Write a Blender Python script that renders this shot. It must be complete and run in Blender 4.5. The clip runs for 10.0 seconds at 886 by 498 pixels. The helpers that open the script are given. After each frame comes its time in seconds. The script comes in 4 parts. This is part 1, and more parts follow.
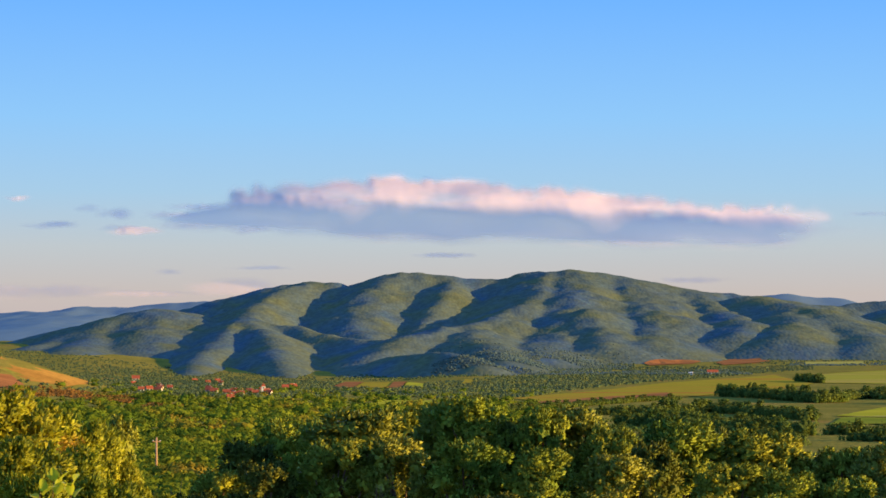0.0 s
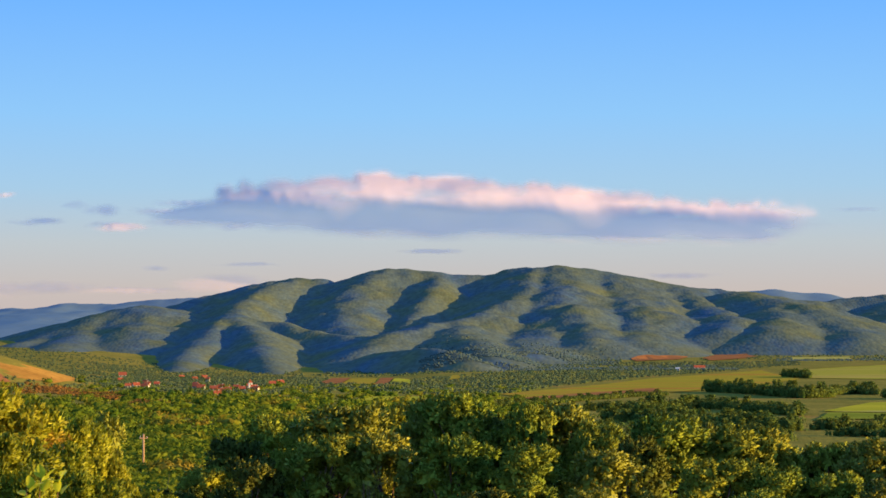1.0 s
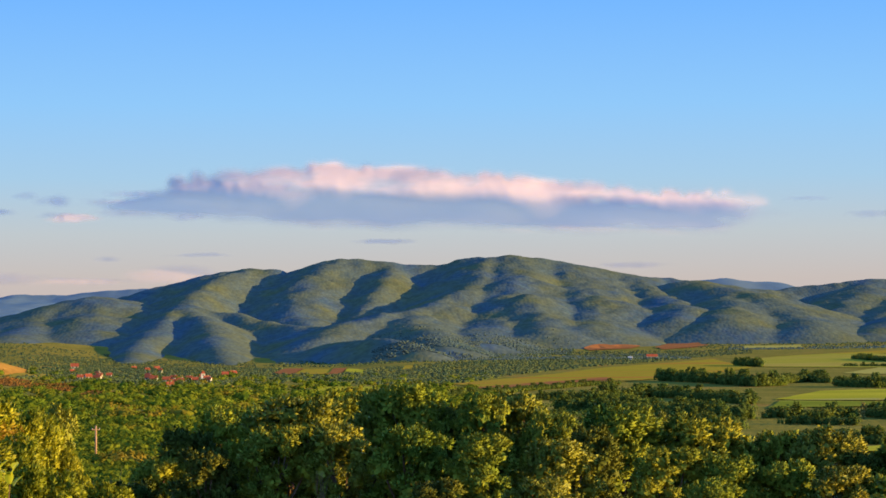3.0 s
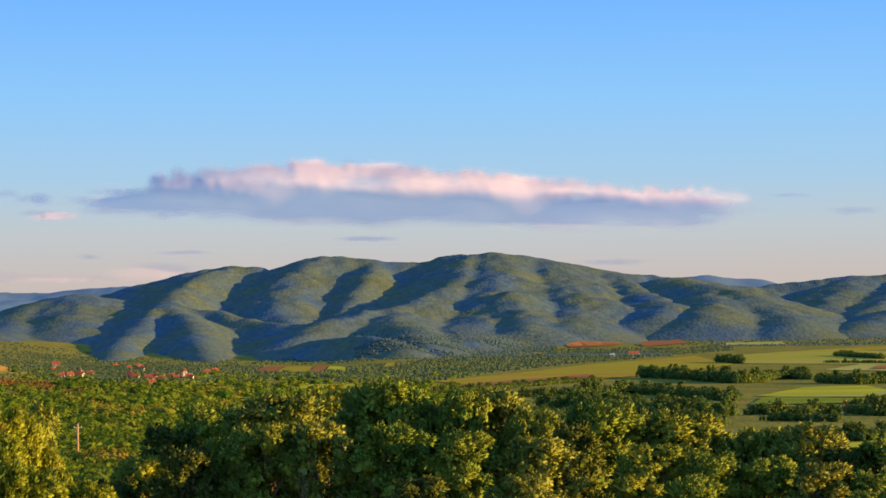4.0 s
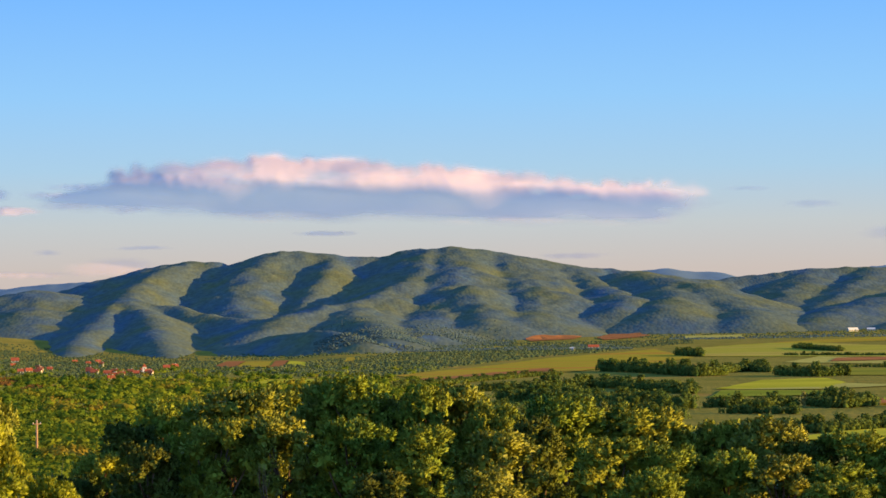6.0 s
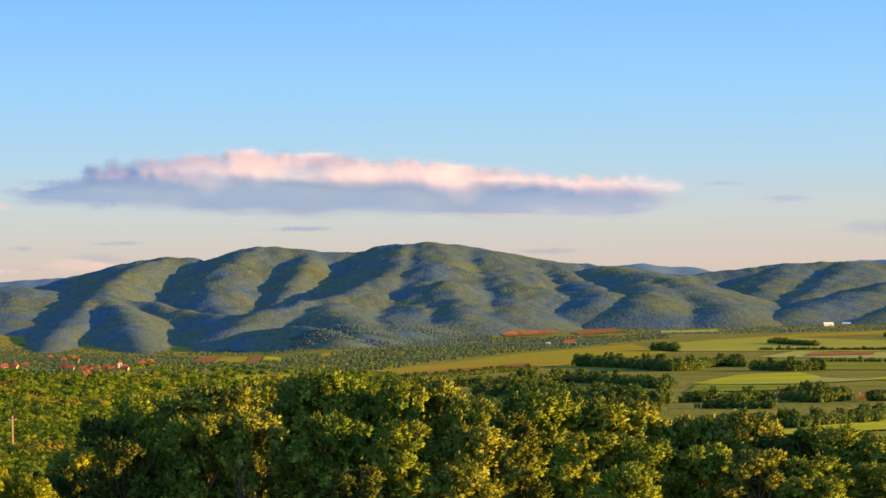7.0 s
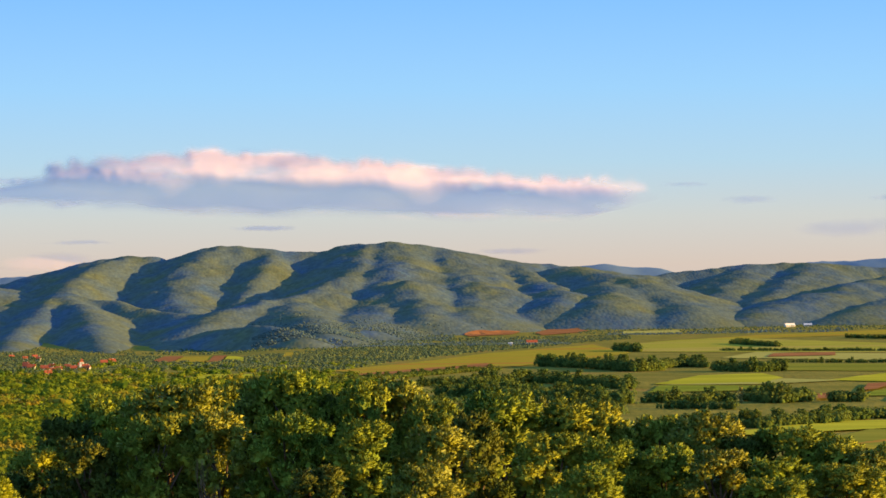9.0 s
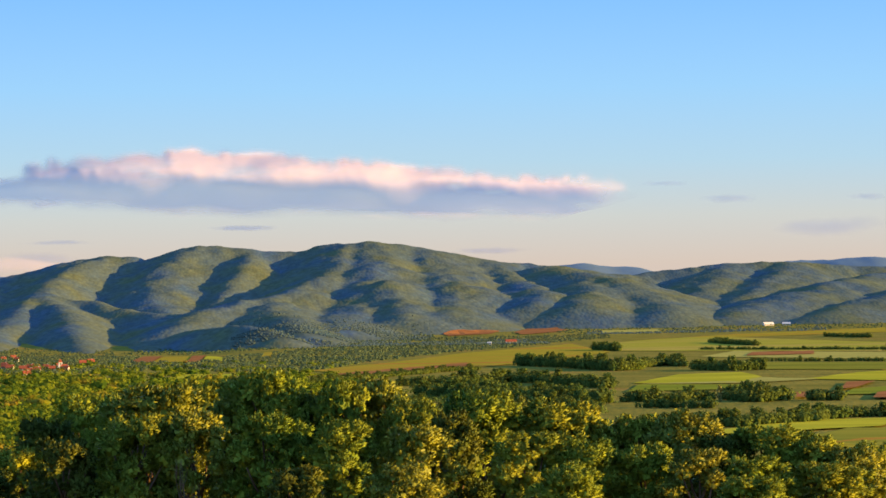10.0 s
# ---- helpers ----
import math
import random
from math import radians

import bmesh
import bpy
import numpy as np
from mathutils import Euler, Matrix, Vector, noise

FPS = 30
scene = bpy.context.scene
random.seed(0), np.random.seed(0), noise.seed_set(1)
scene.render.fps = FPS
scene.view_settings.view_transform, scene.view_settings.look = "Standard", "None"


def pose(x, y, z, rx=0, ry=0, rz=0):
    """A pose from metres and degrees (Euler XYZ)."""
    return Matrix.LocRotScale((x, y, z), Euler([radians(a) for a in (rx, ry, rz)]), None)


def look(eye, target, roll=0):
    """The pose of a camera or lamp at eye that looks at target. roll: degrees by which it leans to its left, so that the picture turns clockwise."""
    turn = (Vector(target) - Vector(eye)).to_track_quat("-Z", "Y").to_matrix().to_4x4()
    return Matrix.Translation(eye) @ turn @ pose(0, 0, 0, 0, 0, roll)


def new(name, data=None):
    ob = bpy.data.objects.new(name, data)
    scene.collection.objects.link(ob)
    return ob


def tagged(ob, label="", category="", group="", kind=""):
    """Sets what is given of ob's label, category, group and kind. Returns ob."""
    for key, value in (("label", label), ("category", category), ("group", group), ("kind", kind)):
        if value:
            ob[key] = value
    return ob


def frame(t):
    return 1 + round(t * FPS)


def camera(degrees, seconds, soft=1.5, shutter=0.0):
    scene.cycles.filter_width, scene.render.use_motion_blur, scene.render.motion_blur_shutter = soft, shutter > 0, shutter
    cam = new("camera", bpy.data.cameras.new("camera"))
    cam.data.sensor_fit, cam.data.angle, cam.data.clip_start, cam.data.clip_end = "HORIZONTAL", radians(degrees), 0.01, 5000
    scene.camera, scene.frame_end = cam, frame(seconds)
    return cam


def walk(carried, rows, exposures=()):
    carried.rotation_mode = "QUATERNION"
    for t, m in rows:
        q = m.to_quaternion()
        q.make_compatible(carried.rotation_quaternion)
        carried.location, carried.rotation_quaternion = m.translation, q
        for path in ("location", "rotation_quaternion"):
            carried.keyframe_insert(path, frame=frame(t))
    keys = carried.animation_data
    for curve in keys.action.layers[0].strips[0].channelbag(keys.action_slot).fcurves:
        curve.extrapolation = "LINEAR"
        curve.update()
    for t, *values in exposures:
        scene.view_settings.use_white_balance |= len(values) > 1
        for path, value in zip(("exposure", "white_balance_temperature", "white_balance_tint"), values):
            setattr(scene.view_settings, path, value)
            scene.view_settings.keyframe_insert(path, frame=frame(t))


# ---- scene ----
EYE = 24.0
cam = camera(22.0, 10.0, soft=1.6)
ROWS = [
    (0.0, 0.000, 2.430, 0.000),
    (0.5, -0.129, 2.388, -0.060),
    (1.0, -0.331, 2.330, -0.107),
    (1.5, -0.588, 2.283, -0.051),
    (2.0, -0.879, 2.219, -0.195),
    (2.5, -1.241, 2.139, -0.293),
    (4.0, -1.973, 2.003, -0.422),
    (4.5, -2.262, 1.990, -0.476),
    (5.0, -2.512, 1.963, -0.452),
    (5.5, -2.729, 1.917, -0.571),
    (7.0, -3.594, 1.725, -0.768),
    (7.5, -3.866, 1.699, -0.743),
    (8.0, -4.102, 1.684, -0.651),
    (8.5, -4.350, 1.698, -0.604),
    (9.0, -4.531, 1.712, -0.612),
    (9.5, -4.756, 1.711, -0.672),
    (10.0, -5.059, 1.694, -0.726),
]
# seconds, yaw, pitch and lean of a camera that turns where it stands
walk(cam, [(t, pose(0, 0, EYE, 90 + pitch, 0, yaw) @ pose(0, 0, 0, 0, 0, lean)) for t, yaw, pitch, lean in ROWS],
     exposures=[(0.0, 1.89, 6500, 10), (5.5, 1.89, 6500, 10), (7.0, 2.06, 7200, 10), (10.0, 2.07, 7200, 10)])

# ---- world and sun: a low warm sun on the right, a little behind the camera ----
SUN_AZ, SUN_EL = 104.0, 10.5  # degrees clockwise from straight ahead, and above the horizon
world = bpy.data.worlds.new("world")
scene.world = world
world.use_nodes = True
wn, wl = world.node_tree.nodes, world.node_tree.links
wn.clear()
sky = wn.new("ShaderNodeTexSky")
sky.sky_type, sky.sun_disc = "NISHITA", False
sky.sun_elevation, sky.sun_rotation = radians(SUN_EL), radians(SUN_AZ)
sky.air_density, sky.dust_density, sky.ozone_density = 1.0, 0.3, 5.0
coord = wn.new("ShaderNodeTexCoord")
split = wn.new("ShaderNodeSeparateXYZ")
wl.new(coord.outputs["Generated"], split.inputs[0])
band = wn.new("ShaderNodeMapRange")
band.inputs["From Min"].default_value, band.inputs["From Max"].default_value = 0.0, 0.16
wl.new(split.outputs["Z"], band.inputs["Value"])
ramp = wn.new("ShaderNodeValToRGB")
SKY = [(0.0, (0.33, 0.27, 0.27)), (0.14, (0.345, 0.305, 0.285)), (0.27, (0.312, 0.345, 0.362)), (0.42, (0.230, 0.36, 0.475)), (0.62, (0.167, 0.345, 0.56)), (1.0, (0.085, 0.26, 0.60))]
els = ramp.color_ramp.elements
while len(els) < len(SKY):
    els.new(0.5)
for e, (p, c) in zip(els, SKY):
    e.position, e.color = p, (*c, 1)
wl.new(band.outputs[0], ramp.inputs[0])
high = wn.new("ShaderNodeMapRange")
high.inputs["From Min"].default_value, high.inputs["From Max"].default_value = 0.16, 0.30
wl.new(split.outputs["Z"], high.inputs["Value"])
low_bg, high_bg, both, wout = wn.new("ShaderNodeBackground"), wn.new("ShaderNodeBackground"), wn.new("ShaderNodeMixShader"), wn.new("ShaderNodeOutputWorld")
wl.new(ramp.outputs[0], low_bg.inputs["Color"])
low_bg.inputs["Strength"].default_value = 0.460
wl.new(sky.outputs[0], high_bg.inputs["Color"])
high_bg.inputs["Strength"].default_value = 0.15
wl.new(high.outputs[0], both.inputs[0])
wl.new(low_bg.outputs[0], both.inputs[1])
wl.new(high_bg.outputs[0], both.inputs[2])
wl.new(both.outputs[0], wout.inputs["Surface"])

lamp = bpy.data.lights.new("sun", "SUN")
lamp.energy, lamp.angle, lamp.color = 3.1, radians(0.6), (1.0, 0.65, 0.17)
sun = new("sun", lamp)
sa, se = radians(SUN_AZ), radians(SUN_EL)
sun.matrix_world = look(Vector((math.sin(sa) * math.cos(se), math.cos(sa) * math.cos(se), math.sin(se))) * 200, (0, 0, 0))


# ---- materials ----
def material(name, low, high, size, rough=0.85, fine=0.0, bump=0.0, island=0.0, leaf=0.0, patch=None, patch_size=1.0, patch_edge=(0.5, 0.65), gloss=0.0, haze=0.0, speck=0.45, fall=1.0, haze_tint=(0.25, 0.55, 1.0), crowns=0.0, along=1.0):
    """A mottled matt surface: two colours in lumps of that size, finer grain over it, and larger patches of a third colour."""
    m = bpy.data.materials.new(name)
    m.use_nodes = True
    n, l = m.node_tree.nodes, m.node_tree.links
    b, out = n["Principled BSDF"], n["Material Output"]
    b.inputs["Roughness"].default_value = rough
    b.inputs["Specular IOR Level"].default_value = 0.5 * gloss
    # tinted sheen imitates the haze in front of distant leafy land
    b.inputs["Sheen Weight"].default_value, b.inputs["Sheen Roughness"].default_value = haze, 0.7
    b.inputs["Sheen Tint"].default_value = (*haze_tint, 1)
    geo = n.new("ShaderNodeNewGeometry")
    # lumps stretched or squeezed in plan to look right from the camera
    place = n.new("ShaderNodeMapping")
    place.inputs["Scale"].default_value = (along, fall, 1)
    l.new(geo.outputs["Position"], place.inputs["Vector"])

    def noise_at(scale, detail):
        t = n.new("ShaderNodeTexNoise")
        t.inputs["Scale"].default_value, t.inputs["Detail"].default_value = 1 / scale, detail
        l.new(place.outputs[0], t.inputs["Vector"])
        return t.outputs["Fac"]

    def mix(fac, a, c):
        x = n.new("ShaderNodeMix")
        x.data_type = "RGBA"
        for sock, v in ((x.inputs["Factor"], fac), (x.inputs["A"], a), (x.inputs["B"], c)):
            if isinstance(v, (tuple, float)):
                sock.default_value = (*v, 1) if isinstance(v, tuple) else v
            else:
                l.new(v, sock)
        return x.outputs["Result"]

    def spread(v, a, c):
        r = n.new("ShaderNodeMapRange")
        r.inputs["From Min"].default_value, r.inputs["From Max"].default_value = a, c
        l.new(v, r.inputs["Value"])
        return r.outputs[0]

    col = mix(spread(noise_at(size, 5), 0.32, 0.68), low, high)
    if patch:
        col = mix(spread(noise_at(patch_size, 3), *patch_edge), col, patch)
    if island:
        # piece by piece, and thing by thing
        hsv = n.new("ShaderNodeHueSaturation")
        info = n.new("ShaderNodeObjectInfo")
        l.new(spread_out(n, l, geo.outputs["Random Per Island"], 1 - island, 1 + island), hsv.inputs["Value"])
        l.new(spread_out(n, l, info.outputs["Random"], 0.490, 0.514), hsv.inputs["Hue"])
        l.new(col, hsv.inputs["Color"])
        col = hsv.outputs["Color"]
    if fine:
        tone = n.new("ShaderNodeHueSaturation")
        l.new(spread_out(n, l, noise_at(fine, 2), 1 - speck, 1 + speck), tone.inputs["Value"])
        l.new(col, tone.inputs["Color"])
        col = tone.outputs["Color"]
    if crowns:
        # the heads of single trees, lighter and darker, round on top
        cell = n.new("ShaderNodeTexVoronoi")
        cell.inputs["Scale"].default_value = 1 / crowns
        l.new(place.outputs[0], cell.inputs["Vector"])
        tint = n.new("ShaderNodeHueSaturation")
        grey = n.new("ShaderNodeSeparateColor")
        l.new(cell.outputs["Color"], grey.inputs[0])
        l.new(spread_out(n, l, grey.outputs[0], 0.86, 1.14), tint.inputs["Value"])
        l.new(spread_out(n, l, grey.outputs[1], 0.485, 0.515), tint.inputs["Hue"])
        l.new(col, tint.inputs["Color"])
        col = tint.outputs["Color"]
    l.new(col, b.inputs["Base Color"])
    if crowns:
        k = n.new("ShaderNodeBump")
        k.inputs["Distance"].default_value, k.inputs["Strength"].default_value = crowns * 0.10, 1.0
        k.invert = True
        l.new(cell.outputs["Distance"], k.inputs["Height"])
        l.new(k.outputs[0], b.inputs["Normal"])
    elif bump:
        k = n.new("ShaderNodeBump")
        k.inputs["Distance"].default_value, k.inputs["Strength"].default_value = bump, 1.0
        l.new(noise_at(fine or size, 3), k.inputs["Height"])
        l.new(k.outputs[0], b.inputs["Normal"])
    if leaf:
        tr = n.new("ShaderNodeBsdfTranslucent")
        l.new(col, tr.inputs["Color"])
        x = n.new("ShaderNodeMixShader")
        x.inputs[0].default_value = leaf
        l.new(b.outputs[0], x.inputs[1])
        l.new(tr.outputs[0], x.inputs[2])
        l.new(x.outputs[0], out.inputs["Surface"])
    return m


def spread_out(n, l, v, a, c):
    r = n.new("ShaderNodeMapRange")
    r.inputs["To Min"].default_value, r.inputs["To Max"].default_value = a, c
    l.new(v, r.inputs["Value"])
    return r.outputs[0]


# blue haze over mountain and hills is mixed into these base colours
HAZY_FOREST = material("hazy_forest", (0.054, 0.092, 0.136), (0.072, 0.101, 0.098), 110, fine=9, speck=0.18, crowns=6.0, patch=(0.096, 0.109, 0.060), patch_size=60, patch_edge=(0.32, 0.70), fall=0.5)
# leaves bluer than their own green: haze in front of the lower slopes
HAZY_SLOPE_LEAF = material("hazy_slope_leaf", (0.054, 0.090, 0.098), (0.082, 0.106, 0.082), 60, island=0.15, fine=2.0, speck=0.2)
# far ridges: their haze is painted as blue base colour and blue sheen
FAR_HAZY_FOREST = material("far_hazy_forest", (0.090, 0.135, 0.185), (0.105, 0.145, 0.180), 220, fine=30, speck=0.1, fall=0.4, haze=0.06, haze_tint=(0.12, 0.40, 1.0))
GRASS = material("grass", (0.140, 0.128, 0.026), (0.220, 0.175, 0.036), 35, fine=2.5, bump=0.6, patch=(0.25, 0.15, 0.04), patch_size=60, patch_edge=(0.60, 0.72))
BARLEY = material("barley", (0.25, 0.205, 0.022), (0.31, 0.22, 0.026), 45, fine=4, bump=0.5, patch=(0.34, 0.14, 0.03), patch_size=90, patch_edge=(0.50, 0.70), fall=1.4, along=0.14)
WHEAT = material("wheat", (0.24, 0.225, 0.030), (0.32, 0.27, 0.038), 60, fine=5, bump=0.5, patch=(0.36, 0.24, 0.07), patch_size=120, patch_edge=(0.52, 0.72), fall=1.4, along=0.14)
RAPE = material("rape", (0.26, 0.25, 0.022), (0.40, 0.345, 0.030), 50, fine=4, bump=0.5, fall=1.4, along=0.14)
STRAW = material("straw", (0.28, 0.25, 0.06), (0.35, 0.30, 0.07), 50, fine=4, bump=0.3, fall=1.4, along=0.14)
MEADOW = material("meadow", (0.135, 0.145, 0.020), (0.235, 0.205, 0.028), 40, fine=4, bump=0.5, fall=1.4, along=0.14)
CLOVER = material("clover", (0.130, 0.160, 0.018), (0.215, 0.215, 0.026), 40, fine=4, bump=0.4, fall=1.4, along=0.14)
HEATH = material("heath", (0.13, 0.062, 0.018), (0.21, 0.11, 0.030), 25, fine=2.5, bump=0.6, patch=(0.12, 0.13, 0.02), patch_size=22, patch_edge=(0.52, 0.64))
SOIL = material("soil", (0.22, 0.085, 0.032), (0.30, 0.125, 0.045), 40, fine=3, bump=0.3, fall=1.4, along=0.14)
BARE = material("bare_slope", (0.27, 0.135, 0.030), (0.38, 0.20, 0.042), 40, fine=4, bump=0.4, patch=(0.17, 0.18, 0.03), patch_size=30, patch_edge=(0.55, 0.68))
# a little haze put on the woods through bluish leaves and blue sheen
HAZY_WOODS_LEAF = material("hazy_woods_leaf", (0.056, 0.088, 0.040), (0.105, 0.122, 0.044), 40, island=0.15, fine=1.2, speck=0.25, haze=0.03, haze_tint=(0.05, 0.30, 1.0))
LEAF = material("oak_leaf", (0.138, 0.190, 0.023), (0.318, 0.325, 0.036), 1.6, rough=0.6, island=0.2, leaf=0.15, gloss=0.2)
# the oak leaf again, with shade put into its colour
SHADED_LEAF = material("shaded_oak_leaf", (0.060, 0.090, 0.014), (0.150, 0.155, 0.022), 0.9, rough=0.6, island=0.2, leaf=0.08, gloss=0.2)
GOLD_LEAF = material("gold_leaf", (0.180, 0.200, 0.024), (0.325, 0.312, 0.034), 1.2, rough=0.5, island=0.2, leaf=0.15, gloss=0.4)
BUSH_LEAF = material("bush_leaf", (0.190, 0.225, 0.014), (0.400, 0.370, 0.022), 1.0, rough=0.5, island=0.3, leaf=0.35, gloss=0.4, patch=(0.22, 0.065, 0.018), patch_size=1.6, patch_edge=(0.64, 0.74))
PALE_LEAF = material("pale_leaf", (0.24, 0.20, 0.07), (0.34, 0.28, 0.09), 2.0, island=0.25, leaf=0.3)
TREE_LEAF = material("tree_leaf", (0.058, 0.098, 0.024), (0.125, 0.150, 0.030), 12, island=0.3, leaf=0.3)
SHRUB_LEAF = material("shrub_leaf", (0.066, 0.108, 0.012), (0.140, 0.160, 0.016), 30, island=0.22, leaf=0.25, fine=0.8, speck=0.35, patch=(0.22, 0.15, 0.022), patch_size=55, patch_edge=(0.58, 0.70))
YOUNG_LEAF = material("young_leaf", (0.36, 0.40, 0.02), (0.50, 0.48, 0.03), 0.05, rough=0.45, leaf=0.5, gloss=0.3)
PALE_ROOF = material("pale_roof", (0.50, 0.47, 0.43), (0.62, 0.58, 0.54), 2.0, fine=0.5)
BARK = material("bark", (0.10, 0.058, 0.036), (0.17, 0.10, 0.06), 0.25, fine=0.05)
WOOD = material("weathered_wood", (0.30, 0.18, 0.11), (0.40, 0.25, 0.15), 0.3, fine=0.05)
ROOF = material("roof_tiles", (0.24, 0.058, 0.032), (0.33, 0.090, 0.045), 1.2, fine=0.4)
PLASTER = material("plaster", (0.42, 0.39, 0.34), (0.52, 0.48, 0.42), 2.0, fine=0.6)
GLASS = material("dark_glass", (0.03, 0.035, 0.04), (0.05, 0.055, 0.06), 1.0, rough=0.15, gloss=1.0)
CERAMIC = material("ceramic", (0.6, 0.58, 0.54), (0.7, 0.68, 0.64), 0.1, rough=0.3)


def vapour(name):
    """Cloud: the sun's pink and the shade's blue tinted into its colours, lit from outside and through its body,
    thinning out towards its edges.
    """
    m = bpy.data.materials.new(name)
    m.use_nodes = True
    n, l = m.node_tree.nodes, m.node_tree.links
    n.remove(n["Principled BSDF"])
    face, through_it, body = n.new("ShaderNodeBsdfDiffuse"), n.new("ShaderNodeBsdfTranslucent"), n.new("ShaderNodeMixShader")
    clear, x = n.new("ShaderNodeBsdfTransparent"), n.new("ShaderNodeMixShader")
    face.inputs["Color"].default_value, through_it.inputs["Color"].default_value = (0.72, 0.55, 0.56, 1), (0.70, 0.76, 0.97, 1)
    body.inputs[0].default_value = 0.45
    l.new(face.outputs[0], body.inputs[1])
    l.new(through_it.outputs[0], body.inputs[2])
    at = n.new("ShaderNodeAttribute")
    at.attribute_name = "thick"
    l.new(at.outputs["Fac"], x.inputs[0])
    l.new(clear.outputs[0], x.inputs[1])
    l.new(body.outputs[0], x.inputs[2])
    l.new(x.outputs[0], n["Material Output"].inputs["Surface"])
    return m


VAPOUR = vapour("vapour")


# ---- mesh helpers ----
def mesh_of(name, verts, faces, mat, smooth=False, normals=None):
    """A mesh from arrays of corners and of faces that all have the same number of corners."""
    verts, faces = np.asarray(verts, np.float32), np.asarray(faces, np.int32)
    me = bpy.data.meshes.new(name)
    k = faces.shape[1]
    me.vertices.add(len(verts))
    me.vertices.foreach_set("co", verts.ravel())
    me.loops.add(faces.size)
    me.loops.foreach_set("vertex_index", faces.ravel())
    me.polygons.add(len(faces))
    me.polygons.foreach_set("loop_start", np.arange(0, faces.size, k, dtype=np.int32))
    me.polygons.foreach_set("use_smooth", np.full(len(faces), smooth))
    me.update(calc_edges=True)
    if normals is not None:
        me.normals_split_custom_set_from_vertices(normals)
    me.materials.append(mat)
    return me


def part(name, me, parent, label=""):
    ob = new(name, me)
    ob.parent = parent
    return tagged(ob, label)


def bm_mesh(name, bm, mat, smooth=False):
    me = bpy.data.meshes.new(name)
    for f in bm.faces:
        f.smooth = smooth
    bm.to_mesh(me)
    bm.free()
    me.materials.append(mat)
    return me


def sheet(xs, ys, zs, keep=None):
    """Corners and quads of a grid; keep: a mask of its corners."""
    r, c = zs.shape
    idx = np.arange(r * c).reshape(r, c)
    q = np.stack([idx[:-1, :-1], idx[:-1, 1:], idx[1:, 1:], idx[1:, :-1]], -1).reshape(-1, 4)
    v = np.stack([xs, ys, zs], -1).reshape(-1, 3)
    if keep is not None:
        q = q[keep.ravel()[q].any(1)]
        used = np.unique(q)
        back = np.zeros(len(v), np.int64)
        back[used] = np.arange(len(used))
        v, q = v[used], back[q]
    return v, q


def tube(bm, points, radii, sides=6):
    rings = []
    for i, (p, r) in enumerate(zip(points, radii)):
        p = Vector(p)
        d = (Vector(points[min(i + 1, len(points) - 1)]) - Vector(points[max(i - 1, 0)])).normalized()
        u = d.orthogonal().normalized()
        w = d.cross(u)
        rings.append([bm.verts.new(p + (u * math.cos(a) + w * math.sin(a)) * r) for a in (2 * math.pi * k / sides for k in range(sides))])
    for a, b in zip(rings, rings[1:]):
        # start each ring where it faces the last one
        o = min(range(sides), key=lambda k: (b[k].co - a[0].co).length)
        for k in range(sides):
            bm.faces.new((a[k], a[(k + 1) % sides], b[(k + 1 + o) % sides], b[(k + o) % sides]))
    bm.faces.new(rings[-1])
    bm.faces.new(list(reversed(rings[0])))


def box(bm, x0, x1, y0, y1, z0, z1):
    v = [bm.verts.new((x, y, z)) for z in (z0, z1) for x, y in ((x0, y0), (x1, y0), (x1, y1), (x0, y1))]
    for f in ((3, 2, 1, 0), (4, 5, 6, 7), (0, 1, 5, 4), (1, 2, 6, 5), (2, 3, 7, 6), (3, 0, 4, 7)):
        bm.faces.new([v[i] for i in f])


def leaves(rng, centres, outward, size, droop=0.35, faced=False, broad=0.46):
    """Folded leaf blades at the given places: they point outward, or (faced) lie on the skin and face outward."""
    n = len(centres)
    d = outward + rng.normal(0, 0.30 if faced else 0.36, (n, 3))
    d[:, 2] += droop
    d /= np.linalg.norm(d, axis=1)[:, None]
    side = np.cross(d, rng.normal(0, 1, (n, 3)))
    side /= np.linalg.norm(side, axis=1)[:, None]
    up = np.cross(side, d)
    if faced:
        d, up = up, d
    s = size * rng.uniform(0.6, 1.3, (n, 1))
    tip, mid = centres + d * s, centres + d * s * 0.5
    wide = side * s * broad
    lift = up * s * 0.12
    v = np.stack([centres, mid + wide + lift, tip, mid - wide + lift], 1).reshape(-1, 3)
    o = (np.arange(n) * 4)[:, None]
    # upper sides look outward; a sprig is shaded as one soft clump
    flip = (np.cross(d, side) * outward).sum(1)[:, None] < 0
    a = np.where(flip, np.array([[0, 1, 2]]), np.array([[0, 2, 1]]))
    c = np.where(flip, np.array([[0, 2, 3]]), np.array([[0, 3, 2]]))
    soft = outward + rng.normal(0, 0.22, (n, 3)) * np.linalg.norm(outward, axis=1)[:, None]
    soft[:, 2] += 0.1
    soft /= np.linalg.norm(soft, axis=1)[:, None]
    return v, np.concatenate([o + a, o + c], 0), np.repeat(soft, 4, 0)


def crown_points(rng, lobes, count):
    """Places near the skin of a heap of lobes (x, y, z, radius), and the ways outward."""
    lobes = np.asarray(lobes)
    w = lobes[:, 3] ** 2
    i = rng.choice(len(lobes), count, p=w / w.sum())
    d = rng.normal(0, 1, (count, 3))
    d[:, 2] += 0.25
    d /= np.linalg.norm(d, axis=1)[:, None]
    return lobes[i, :3] + d * lobes[i, 3:4] * rng.uniform(0.45, 1.08, (count, 1)) * np.array([1, 1, 0.95]), d


